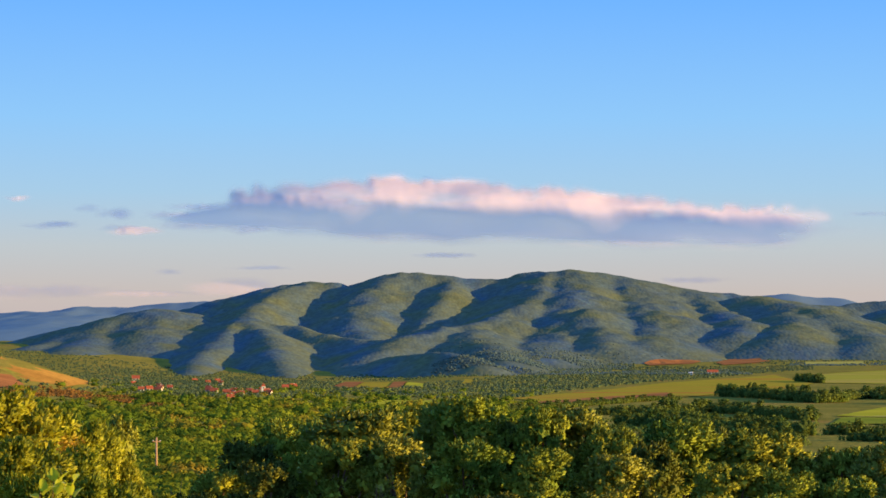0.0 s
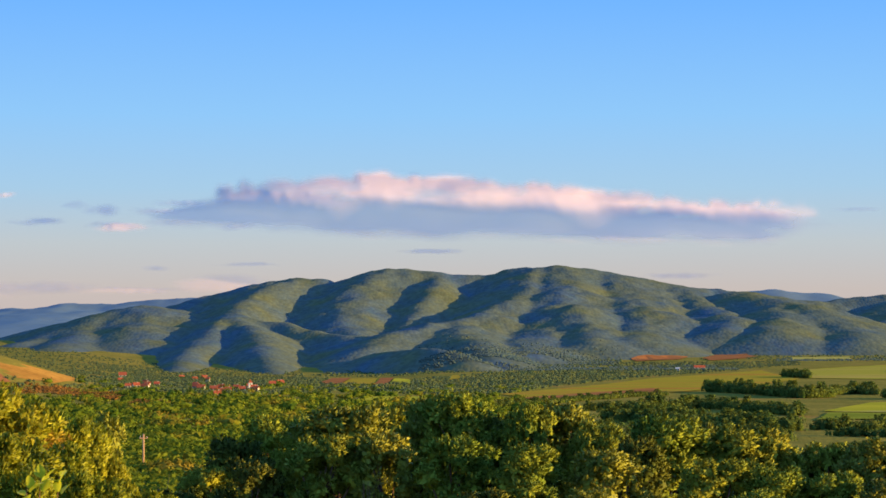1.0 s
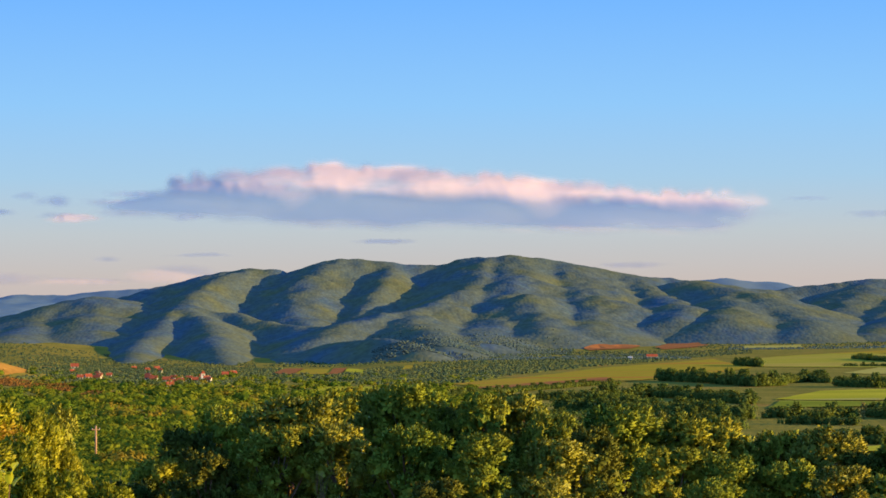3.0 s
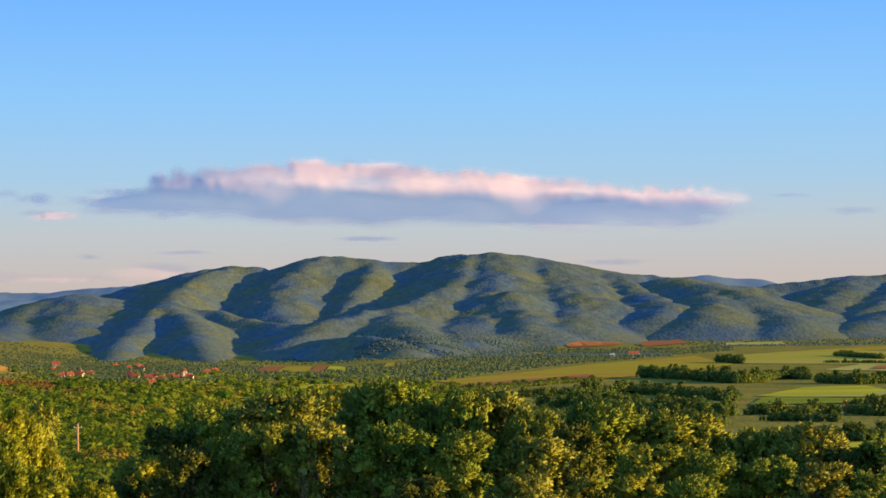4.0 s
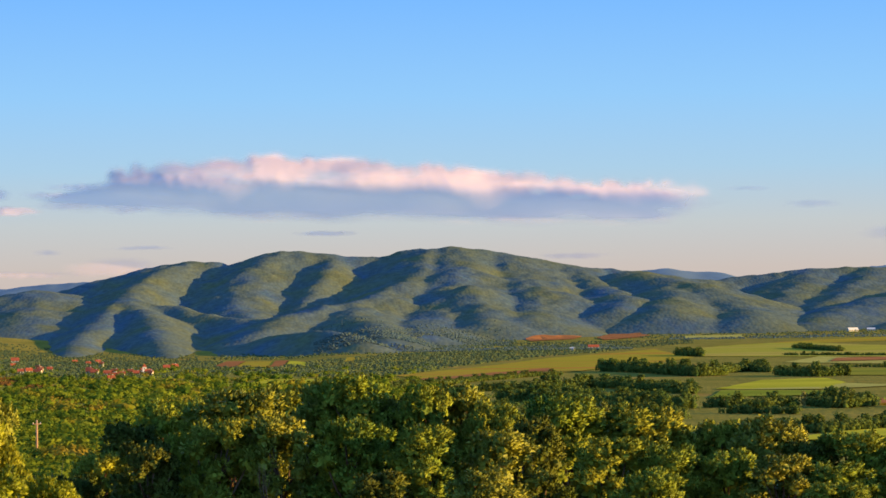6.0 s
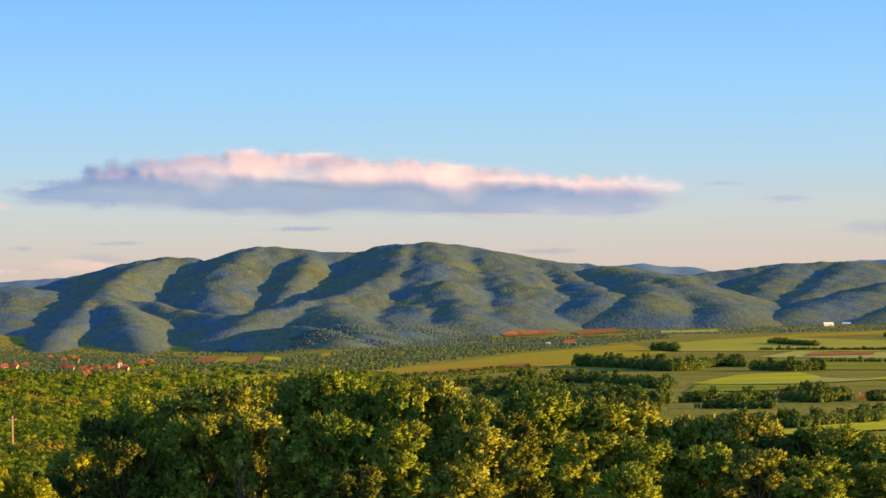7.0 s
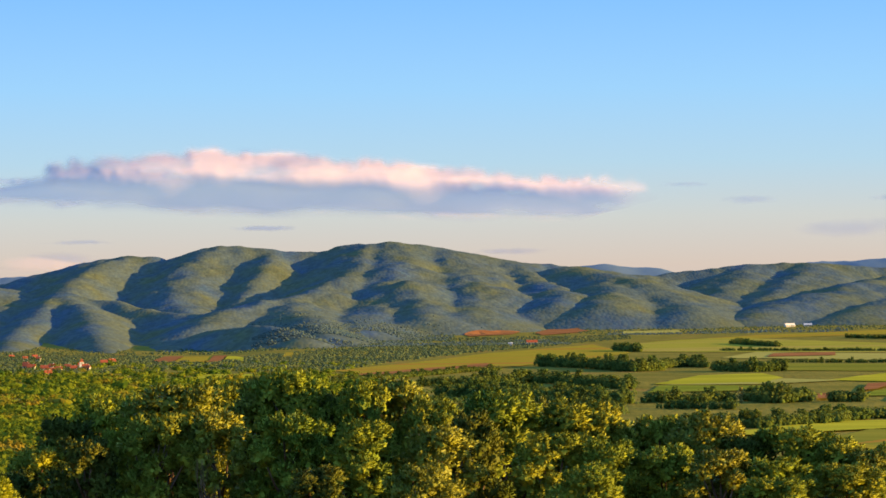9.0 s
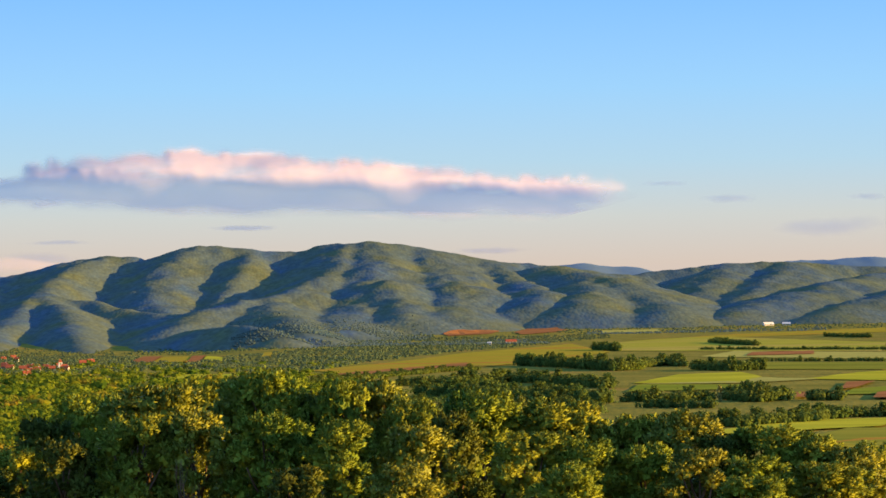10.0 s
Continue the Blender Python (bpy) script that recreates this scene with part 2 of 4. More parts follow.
# ---- the land ----
def ease(a, b, v):
    s = np.clip((v - a) / (b - a), 0, 1)
    return s * s * (3 - 2 * s)


def lattice(ix, iy, seed):
    n = (ix * 374761393 + iy * 668265263 + seed * 974711) & 0xFFFFFFFF
    n = ((n ^ (n >> 13)) * 1274126177) & 0xFFFFFFFF
    return ((n ^ (n >> 16)) & 0xFFFF) / 32767.5 - 1


def grain(x, y, size, seed=1, octaves=1):
    """Smooth noise of -1 to 1 over the plan, in lumps of that size."""
    total, amp, norm = 0.0, 1.0, 0.0
    for o in range(octaves):
        u, v = np.asarray(x, float) / size + 1000, np.asarray(y, float) / size + 1000
        i, j = np.floor(u).astype(np.int64), np.floor(v).astype(np.int64)
        p, q = u - i, v - j
        p, q = p * p * (3 - 2 * p), q * q * (3 - 2 * q)
        a = lattice(i, j, seed + o) * (1 - p) + lattice(i + 1, j, seed + o) * p
        b = lattice(i, j + 1, seed + o) * (1 - p) + lattice(i + 1, j + 1, seed + o) * p
        total, norm = total + amp * (a * (1 - q) + b * q), norm + amp
        size, amp = size / 2, amp / 2
    return total / norm


def ground(x, y):
    """Height of the land: the lookout's hill, the scrub slope, a bare knoll and the valley floor."""
    x, y = np.asarray(x, float), np.asarray(y, float)
    d = np.hypot(x, y)
    side = np.degrees(np.arctan2(x, np.maximum(y, 1e-3)))
    z = 22.4 * np.exp(-(d / 170) ** 1.2)
    z = z + np.interp(d, (0, 450, 900, 1300, 1700, 2050, 2400, 2700, 2900, 3200, 3600, 4200), (0, -1, -4.6, -7.4, -9.2, -9.2, -7.6, -3.6, 0.5, 8, 18, 26))
    z = z + 2.0 * ease(1.0, -6.0, side) * ease(150, 500, d) * ease(1500, 900, d)
    z = z + 10.0 * ease(-6.0, -9.5, side) * ease(1600, 2700, d)
    z = z + 26.0 * np.exp(-((x + 300) / 58) ** 2 - ((y - 1500) / 150) ** 2)
    z = z - 4.5 * ease(0.5, -1.5, side) * ease(2000, 2350, d) * ease(3050, 2700, d)
    return z + 0.25 * grain(x, y, 40, 5, 2) * ease(30, 120, d)

front = np.radians(np.arange(-16, 22.01, 0.16))
rest = np.radians(np.arange(24, 342.1, 3.0))
angles = np.concatenate([front, rest, [front[0] + 2 * math.pi]])
radii = np.concatenate([[0.05], np.geomspace(1.5, 4900, 330)])
ga, gr = np.meshgrid(angles, radii)
gx, gy = gr * np.sin(ga), gr * np.cos(ga)
v, f = sheet(gx, gy, ground(gx, gy))
land = tagged(new("ground", mesh_of("ground", v, f[:, ::-1], GRASS, True)), "rolling scrubby green land that falls from the lookout to a wide valley", "ground", kind="structure")

def ridge(land_of, slope, round_top, *line):
    """One crest line of (x, y, z), with the fall of its flanks and the width of its rounded top."""
    land_of.append((slope, round_top, line))


def put(rows, *row):
    rows.append(row)


MOUNTAIN = []
ridge(MOUNTAIN, 0.36, 16, (-450, 4000, 86.6), (-381, 4000, 104.4), (-331, 4000, 117.3), (-282, 4000, 131.2), (-232, 4000, 137.2), (-192, 4000, 134.2), (-176, 4000, 124.3), (-153, 4000, 124.3), (-133, 4000, 128.2), (-103, 4000, 140.1), (-78, 4000, 151.0), (-44, 4000, 151.0), (16, 4000, 148.1), (85, 4000, 141.1), (115, 4000, 142.1), (145, 4000, 150.1), (175, 4000, 154.0), (214, 4000, 155.0), (264, 4000, 152.0), (309, 4000, 147.1), (325, 4000, 142.1), (363, 4000, 135.2), (413, 4000, 125.2), (462, 4000, 118.3), (512, 4000, 114.3), (551, 4000, 111.4), (611, 4000, 104.4), (710, 4000, 90.5))
ridge(MOUNTAIN, 0.48, 16, (-232, 3990, 135.9), (-271, 3850, 118.6), (-293, 3700, 100.2), (-300, 3500, 77.0), (-302, 3350, 59.0), (-307, 3150, 35.0), (-306, 2950, 18.3), (-299, 2720, -0.1), (-287, 2540, -7.3))
ridge(MOUNTAIN, 0.42, 18, (-293, 3420, 67.3), (-259, 3250, 48.3), (-228, 3050, 27.1), (-195, 2740, 5.1), (-168, 2480, -10.3))
ridge(MOUNTAIN, 0.4, 14, (-293, 3420, 67.3), (-221, 3380, 55.9), (-166, 3280, 41.2), (-112, 3150, 27.2))
ridge(MOUNTAIN, 0.31, 16, (-78, 3990, 149.7), (-111, 3850, 121.4), (-126, 3650, 91.0), (-130, 3450, 60.0), (-112, 3250, 35.4), (-101, 3000, 16.7), (-105, 2750, -1.7), (-101, 2520, -9.6))
ridge(MOUNTAIN, 0.45, 14, (16, 3990, 143.8), (4, 3850, 121.4), (-9, 3700, 94.7), (-24, 3550, 69.9), (-42, 3420, 49.5))
ridge(MOUNTAIN, 0.33, 16, (189, 3990, 153.7), (163, 3800, 124.9), (137, 3620, 99.5), (105, 3450, 78.8), (69, 3330, 65.4), (29, 3230, 56.1), (-3, 3150, 49.1), (-33, 3050, 40.0), (-61, 2950, 28.5), (-83, 2800, 13.0))
ridge(MOUNTAIN, 0.34, 22, (37, 3240, 57.0), (49, 3000, 36.0), (65, 2750, 17.3), (72, 2500, 3.7))
ridge(MOUNTAIN, 0.45, 14, (43, 2440, 4.2), (25, 2480, 13.1), (1, 2540, 15.3), (-29, 2620, 15.7), (-59, 2720, 10.0), (-89, 2800, -2.2))
ridge(MOUNTAIN, 0.28, 30, (224, 3990, 153.7), (214, 3720, 113.5), (190, 3430, 75.1), (161, 3230, 43.3), (133, 3020, 27.1), (109, 2740, 10.6))
ridge(MOUNTAIN, 0.3, 22, (207, 3400, 78.0), (223, 3200, 47.1), (213, 2990, 25.6))
ridge(MOUNTAIN, 0.28, 30, (313, 3990, 144.8), (328, 3700, 97.5), (324, 3430, 68.3), (294, 3220, 41.7), (271, 3060, 27.2))
ridge(MOUNTAIN, 0.3, 26, (421, 3990, 122.0), (450, 3700, 84.6), (450, 3420, 61.4), (414, 3220, 38.5))
EAST_HILL = []
ridge(EAST_HILL, 0.3, 26, (512, 3850, 108.1), (562, 3680, 93.4), (588, 3560, 81.5), (609, 3430, 63.2), (608, 3280, 42.0), (588, 3120, 28.8))
ridge(EAST_HILL, 0.3, 26, (562, 3680, 93.4), (534, 3430, 64.1), (484, 3170, 38.3))
WEST_HILL = []
ridge(WEST_HILL, 0.34, 20, (-565, 3150, 24.1), (-559, 3300, 30.7), (-542, 3450, 46.3), (-514, 3550, 67.2), (-485, 3600, 78.5), (-445, 3600, 83.0), (-416, 3560, 74.4), (-392, 3480, 53.4))
ridge(WEST_HILL, 0.3, 26, (-499, 3540, 69.7), (-510, 3380, 44.2), (-503, 3180, 28.9), (-490, 2980, 18.2))
ridge(WEST_HILL, 0.26, 40, (-444, 3590, 81.9), (-420, 3400, 55.3), (-408, 3170, 29.6))
EAST_RIDGE = []
ridge(EAST_RIDGE, 0.36, 18, (643, 3950, 79.9), (742, 4050, 104.8), (804, 4050, 109.2), (886, 4050, 112.4), (980, 4050, 114.5), (1063, 4050, 111.6), (1199, 4050, 106.0), (1357, 4050, 94.1))
ridge(EAST_RIDGE, 0.26, 26, (886, 4050, 112.4), (813, 3850, 86.1), (742, 3650, 55.7), (700, 3400, 27.7))
ridge(EAST_RIDGE, 0.26, 26, (990, 4050, 114.4), (911, 3850, 89.9), (836, 3650, 63.7), (783, 3500, 44.7))
ridge(EAST_RIDGE, 0.24, 28, (1134, 3900, 93.3), (954, 3600, 70.8), (831, 3400, 53.6), (735, 3250, 34.9), (674, 3120, 17.6))
ridge(EAST_RIDGE, 0.24, 28, (1072, 3500, 67.9), (925, 3300, 41.3), (820, 3130, 21.3))
WEST_RIDGE = []
ridge(WEST_RIDGE, 0.3, 25, (-1088, 4700, 89.4), (-913, 4700, 90.5), (-820, 4700, 94.0), (-739, 4700, 104.5), (-622, 4700, 108.0), (-529, 4700, 116.2), (-447, 4700, 120.8), (-331, 4700, 113.8))
ridge(WEST_RIDGE, 0.10, 120, (-1060, 4650, 66), (-1000, 4200, 44), (-930, 3800, 24))
ridge(WEST_RIDGE, 0.10, 120, (-739, 4690, 96), (-722, 4200, 58), (-700, 3800, 26))
FAR_RIDGE = []
ridge(FAR_RIDGE, 0.3, 25, (566, 4600, 117.6), (634, 4600, 123.3), (703, 4600, 127.9), (782, 4600, 124.5), (862, 4600, 111.9))
ridge(FAR_RIDGE, 0.3, 25, (1054, 4600, 120.5), (1148, 4600, 129.9), (1243, 4600, 137.1), (1279, 4600, 140.2), (1362, 4600, 133.5), (1553, 4600, 124.5))
FIELDS = []
put(FIELDS, 'barley', [(41, 1369), (65, 1157), (220, 1627), (321, 1974), (351, 2418), (199, 2032)])
put(FIELDS, 'soil', [(48, 1233), (65, 1146), (140, 1364), (152, 1553)])
put(FIELDS, 'wheat', [(359, 2319), (333, 2018), (525, 1841), (651, 2266), (543, 2643), (431, 2496)])
put(FIELDS, 'barley', [(388, 2465), (435, 2522), (773, 2692), (824, 2869), (593, 2715), (482, 2566)])
put(FIELDS, 'straw', [(345, 1702), (431, 1502), (512, 1782), (421, 1931)])
put(FIELDS, 'soil', [(379, 1699), (441, 1735), (479, 1884), (416, 1840)])
put(FIELDS, 'meadow', [(279, 1207), (335, 1167), (397, 1383), (321, 1439)])
put(FIELDS, 'rape', [(160, 932), (214, 1112), (252, 1141), (239, 1036), (199, 913)])
put(FIELDS, 'straw', [(161, 919), (198, 908), (250, 967), (235, 1019), (208, 977)])
put(FIELDS, 'rape', [(242, 972), (271, 917), (337, 1140), (302, 1101)])
put(FIELDS, 'clover', [(194, 728), (215, 730), (251, 849), (218, 802)])
put(FIELDS, 'soil', [(209, 786), (221, 809), (256, 908), (242, 900)])
put(FIELDS, 'soil', [(170, 694), (174, 693), (193, 765), (182, 741)])
put(FIELDS, 'soil', [(190, 677), (198, 672), (228, 774), (208, 735)])
put(FIELDS, 'clover', [(135, 798), (185, 820), (201, 890), (159, 909)])
put(FIELDS, 'rape', [(85, 444), (100, 446), (134, 471), (156, 528), (129, 521), (109, 483)])
put(FIELDS, 'meadow', [(108, 428), (105, 369), (114, 388), (135, 459), (125, 464)])
put(FIELDS, 'barley', [(103, 398), (102, 360), (112, 366), (129, 422), (121, 426)])
put(FIELDS, 'soil', [(256, 2902), (266, 2917), (305, 2964), (336, 2973), (316, 2889), (255, 2817)])
put(FIELDS, 'soil', [(349, 2929), (384, 3064), (425, 3058), (430, 2987), (392, 2897), (349, 2838)])
put(FIELDS, 'straw', [(470, 2960), (548, 2972), (530, 2871), (454, 2858)])
put(FIELDS, 'soil', [(-88, 1804), (-89, 2086), (-72, 2115), (-70, 1797)])
put(FIELDS, 'barley', [(-70, 1797), (-72, 2115), (-33, 2128), (-34, 1775)])
put(FIELDS, 'soil', [(-43, 1757), (-45, 2133), (-33, 2128), (-33, 1753)])
put(FIELDS, 'rape', [(-32, 1830), (-32, 2096), (-14, 1951), (-15, 1799)])
put(FIELDS, 'barley', [(15, 1942), (21, 2192), (31, 2215), (23, 1939)])
put(FIELDS, 'bare', [(-288, 1483), (-481, 2685), (-378, 2267), (-233, 1506), (-236, 1434), (-253, 1414), (-284, 1361), (-304, 1456)])
put(FIELDS, 'soil', [(-290, 1386), (-267, 1412), (-253, 1381), (-262, 1350), (-278, 1332)])
put(FIELDS, 'heath', [(-233, 1356), (-207, 1317), (-160, 1160), (-178, 1329), (-213, 1431), (-229, 1414), (-239, 1389)])
put(FIELDS, 'heath', [(-136, 1014), (-116, 971), (-118, 1046), (-143, 1125)])
put(FIELDS, 'rape', [(-39, 1150), (-31, 1303), (-2, 1295), (-5, 1161)])
TREE_LINES = []
put(TREE_LINES, 7, 3.6, [(31, 1026), (59, 1112), (105, 1264), (137, 1334)])
put(TREE_LINES, 6, 5.6, [(65, 958), (89, 957), (119, 1011), (132, 925), (140, 866)])
put(TREE_LINES, 6, 5.2, [(63, 801), (78, 763), (95, 716), (108, 677)])
put(TREE_LINES, 6.5, 5.0, [(67, 689), (81, 633), (97, 617)])
put(TREE_LINES, 7, 8.0, [(178, 1453), (197, 1336), (202, 1245), (225, 1273)])
put(TREE_LINES, 8, 7.0, [(237, 1337), (263, 1405), (260, 1339)])
put(TREE_LINES, 7, 7.0, [(249, 1241), (256, 1189), (278, 1210)])
put(TREE_LINES, 7, 4.5, [(116, 686), (132, 687), (146, 701)])
put(TREE_LINES, 5.5, 3.4, [(113, 636), (130, 625)])
put(TREE_LINES, 6.5, 5.4, [(150, 698), (153, 671), (166, 689)])
put(TREE_LINES, 4.2, 3.7, [(95, 509), (106, 488), (123, 506), (145, 545)])
put(TREE_LINES, 5, 3.8, [(146, 544), (155, 541), (167, 549)])
put(TREE_LINES, 3.2, 4.4, [(171, 680), (180, 676)])
put(TREE_LINES, 9, 9.0, [(326, 2090), (333, 2018)])
put(TREE_LINES, 14, 7.0, [(489, 2349), (495, 2166)])
put(TREE_LINES, 13, 4.0, [(411, 2024), (478, 1959), (560, 1897)])
put(TREE_LINES, 14, 3.5, [(333, 1493), (417, 1411)])
put(TREE_LINES, 14, 6.0, [(662, 2552), (690, 2465)])
RED_BAND = [(-261, 1344), (-235, 1429), (-205, 1611), (-174, 1347), (-219, 1332), (-254, 1310)]
WOODS = []
put(WOODS, 3.6, 2400, [(-265, 1299), (-173, 1441), (-62, 1352), (-62, 1726), (-100, 2192), (-296, 2636), (-402, 2689), (-295, 1444)])
put(WOODS, 4.3, 380, [(63, 926), (102, 990), (136, 837), (96, 583), (69, 544), (49, 578), (46, 697)])
put(WOODS, 4.0, 2600, [(-96, 1727), (-68, 1491), (-8, 1359), (38, 1327), (101, 1723), (194, 2089), (327, 2420), (318, 2647), (198, 2525), (67, 2323), (-22, 1978)])
put(WOODS, 3.8, 1500, [(-134, 2411), (9, 2311), (216, 2600), (257, 3003), (86, 3011), (-95, 2653)])
put(WOODS, 3.4, 1000, [(336, 2870), (475, 2836), (696, 2852), (844, 2856), (912, 3086), (695, 3182), (473, 3324)])
put(WOODS, 3.2, 2000, [(-295, 1444), (-364, 2212), (-240, 2134), (-119, 2139), (-140, 2527), (-314, 2794), (-421, 2908), (-555, 3095), (-651, 3191)])
put(WOODS, 4.0, 750, [(204, 2527), (334, 2468), (429, 2640), (454, 2798), (319, 2767), (222, 2748)])
put(WOODS, 3.4, 750, [(-217, 1503), (-83, 1490), (-57, 1597), (-110, 1979), (-258, 2151), (-297, 2053)])
HOUSES = []
put(HOUSES, -281, 2088, 7.8, 0)
put(HOUSES, -228, 2097, 4.7, 0)
put(HOUSES, -201, 2035, 5.1, 0)
put(HOUSES, -220, 1766, 3.5, 1)
put(HOUSES, -204, 1706, 4.3, 0)
put(HOUSES, -201, 1952, 3.4, 0)
put(HOUSES, -173, 1685, 3.8, 0)
put(HOUSES, -154, 1537, 5.4, 0)
put(HOUSES, -141, 1489, 5.2, 0)
put(HOUSES, -129, 1404, 3.1, 0)
put(HOUSES, -117, 1257, 2.8, 1)
put(HOUSES, -127, 1436, 3.2, 1)
put(HOUSES, -132, 1557, 3.5, 0)
put(HOUSES, -126, 1592, 3.6, 0)
put(HOUSES, -113, 1483, 3.0, 1)
put(HOUSES, -118, 1710, 5.5, 0)
put(HOUSES, -115, 1756, 5.2, 0)
put(HOUSES, -250, 1845, 3.2, 1)
put(HOUSES, -188, 1931, 3.8, 0)
put(HOUSES, -122, 1486, 3.0, 0)
put(HOUSES, 292, 2472, 13.6, 0)
put(HOUSES, 263, 2422, 4.8, 1)
put(HOUSES, 707, 3026, 16.9, 1)
put(HOUSES, 734, 3034, 12.4, 1)
put(HOUSES, 632, 3887, 9.8, 0)
CLOUD_TOP = [(-616, 298), (-536, 314), (-459, 335), (-418, 354), (-312, 357), (-217, 366), (-170, 371), (-111, 379), (-46, 370), (19, 366), (90, 365), (184, 352), (238, 360), (314, 338), (432, 333), (562, 322), (656, 314), (698, 321), (774, 306), (839, 283)]
CLOUD_BASE = [(-616, 291), (-535, 282), (-394, 279), (-311, 260), (-123, 260), (-28, 262), (78, 244), (172, 255), (314, 244), (490, 241), (655, 235), (773, 244), (838, 276)]
WISPS = []
put(WISPS, -674, 299, 40, 19, 0.2)
put(WISPS, -804, 277, 71, 12, 0.3)
put(WISPS, -644, 264, 71, 11, 0.6)
put(WISPS, -887, 332, 33, 8, 0.6)
put(WISPS, -401, 266, 73, 12, -0.5)
put(WISPS, -2, 213, 82, 7, -0.4)
put(WISPS, -573, 178, 40, 9, -0.2)
put(WISPS, -377, 186, 82, 6, -0.4)
put(WISPS, -821, 138, 200, 20, 1.0)
put(WISPS, -431, 145, 120, 24, 1.0)
put(WISPS, -514, 315, 71, 11, -0.3)
put(WISPS, 1254, 204, 153, 24, 0.0)
put(WISPS, 883, 299, 59, 7, -0.2)
put(WISPS, 1028, 267, 71, 11, 0.0)
put(WISPS, 1329, 269, 53, 9, 0.0)
put(WISPS, 525, 161, 106, 9, 0.3)
put(WISPS, -620, 133, 165, 9, 0.9)
put(WISPS, -561, 296, 71, 9, -0.6)
put(WISPS, -706, 299, 38, 14, 0.2)
put(WISPS, -671, 270, 59, 9, 0.2)
put(WISPS, -536, 274, 94, 11, -0.3)
put(WISPS, -583, 300, 47, 9, -0.1)
put(WISPS, -747, 310, 35, 11, 0.1)
NEAR_TREES = []
put(NEAR_TREES, -6.46, 45.0, 22.65, 0.5)
put(NEAR_TREES, -6.46, 54.0, 20.36, 0.8)
put(NEAR_TREES, -6.29, 58.0, 20.34, 0.86)
put(NEAR_TREES, -5.84, 60.0, 20.8, 1.04)
put(NEAR_TREES, -5.27, 62.0, 21.46, 1.15)
put(NEAR_TREES, -4.35, 56.0, 21.24, 0.97)
put(NEAR_TREES, -4.51, 66.0, 21.88, 1.06)
put(NEAR_TREES, -3.44, 62.0, 22.07, 0.92)
put(NEAR_TREES, -2.14, 60.0, 22.37, 1.64)
put(NEAR_TREES, -2.55, 56.0, 21.75, 1.11)
put(NEAR_TREES, -1.01, 64.0, 22.36, 1.27)
put(NEAR_TREES, -0.14, 62.0, 22.53, 1.08)
put(NEAR_TREES, 0.77, 61.0, 22.68, 1.29)
put(NEAR_TREES, 1.78, 62.0, 22.07, 1.0)
put(NEAR_TREES, -1.3, 56.0, 21.82, 1.11)
put(NEAR_TREES, 0.63, 55.0, 21.79, 1.09)
put(NEAR_TREES, 2.61, 60.0, 22.4, 1.04)
put(NEAR_TREES, 3.56, 61.0, 22.43, 1.29)
put(NEAR_TREES, 4.32, 59.0, 21.96, 0.88)
put(NEAR_TREES, 2.35, 54.0, 21.63, 1.07)
put(NEAR_TREES, 4.09, 54.0, 21.49, 1.07)
put(NEAR_TREES, 6.25, 60.0, 22.1, 1.41)
put(NEAR_TREES, 5.16, 57.0, 21.66, 0.99)
put(NEAR_TREES, 7.38, 62.0, 21.8, 0.92)
put(NEAR_TREES, 8.33, 60.0, 21.81, 1.34)
put(NEAR_TREES, 6.75, 54.0, 21.29, 1.07)
put(NEAR_TREES, 9.43, 60.0, 21.29, 1.04)
put(NEAR_TREES, 8.15, 54.0, 21.1, 0.94)
put(NEAR_TREES, 10.47, 60.0, 21.39, 0.97)
put(NEAR_TREES, 11.32, 59.0, 21.5, 1.24)
put(NEAR_TREES, 9.55, 54.0, 20.96, 0.94)
put(NEAR_TREES, 12.42, 58.0, 21.11, 1.15)
put(NEAR_TREES, 12.46, 61.0, 21.29, 0.91)
put(NEAR_TREES, 13.57, 58.0, 21.35, 1.58)
put(NEAR_TREES, 14.31, 57.0, 21.1, 1.27)
put(NEAR_TREES, 15.03, 56.0, 20.88, 1.11)
put(NEAR_TREES, 16.99, 60.0, 20.74, 1.04)
put(NEAR_TREES, 12.0, 53.0, 20.89, 1.18)
put(NEAR_TREES, 10.69, 53.0, 20.89, 1.05)
put(NEAR_TREES, 13.7, 53.0, 20.73, 1.18)
put(NEAR_TREES, 1.09, 46.0, 21.1, 0.8)
put(NEAR_TREES, 3.14, 46.0, 21.1, 0.8)
put(NEAR_TREES, 6.69, 47.0, 20.99, 0.82)
put(NEAR_TREES, 10.63, 47.0, 20.66, 0.93)
NEAR_BUSHES = []
put(NEAR_BUSHES, -4.29, 25.0, 23.26, 0.37)
put(NEAR_BUSHES, -4.13, 27.0, 23.03, 0.33)
put(NEAR_BUSHES, -3.89, 28.0, 22.58, 0.22)
put(NEAR_BUSHES, -4.78, 24.0, 23.54, 0.65)
put(NEAR_BUSHES, -4.48, 25.0, 23.33, 0.56)
put(NEAR_BUSHES, -4.21, 26.0, 23.13, 0.45)
put(NEAR_BUSHES, -4.42, 30.0, 22.87, 0.27)
put(NEAR_BUSHES, -3.61, 22.0, 22.98, 0.44)
put(NEAR_BUSHES, -3.78, 20.0, 23.17, 0.45)
put(NEAR_BUSHES, -3.88, 27.0, 22.65, 0.3)
put(NEAR_BUSHES, -3.48, 26.0, 22.41, 0.27)
put(NEAR_BUSHES, -2.99, 25.0, 22.34, 0.37)
put(NEAR_BUSHES, -3.19, 21.0, 22.77, 0.36)
put(NEAR_BUSHES, -3.22, 18.0, 22.99, 0.31)
SAPLINGS = []
put(SAPLINGS, -2.27, 14.0, 23.18, 6)
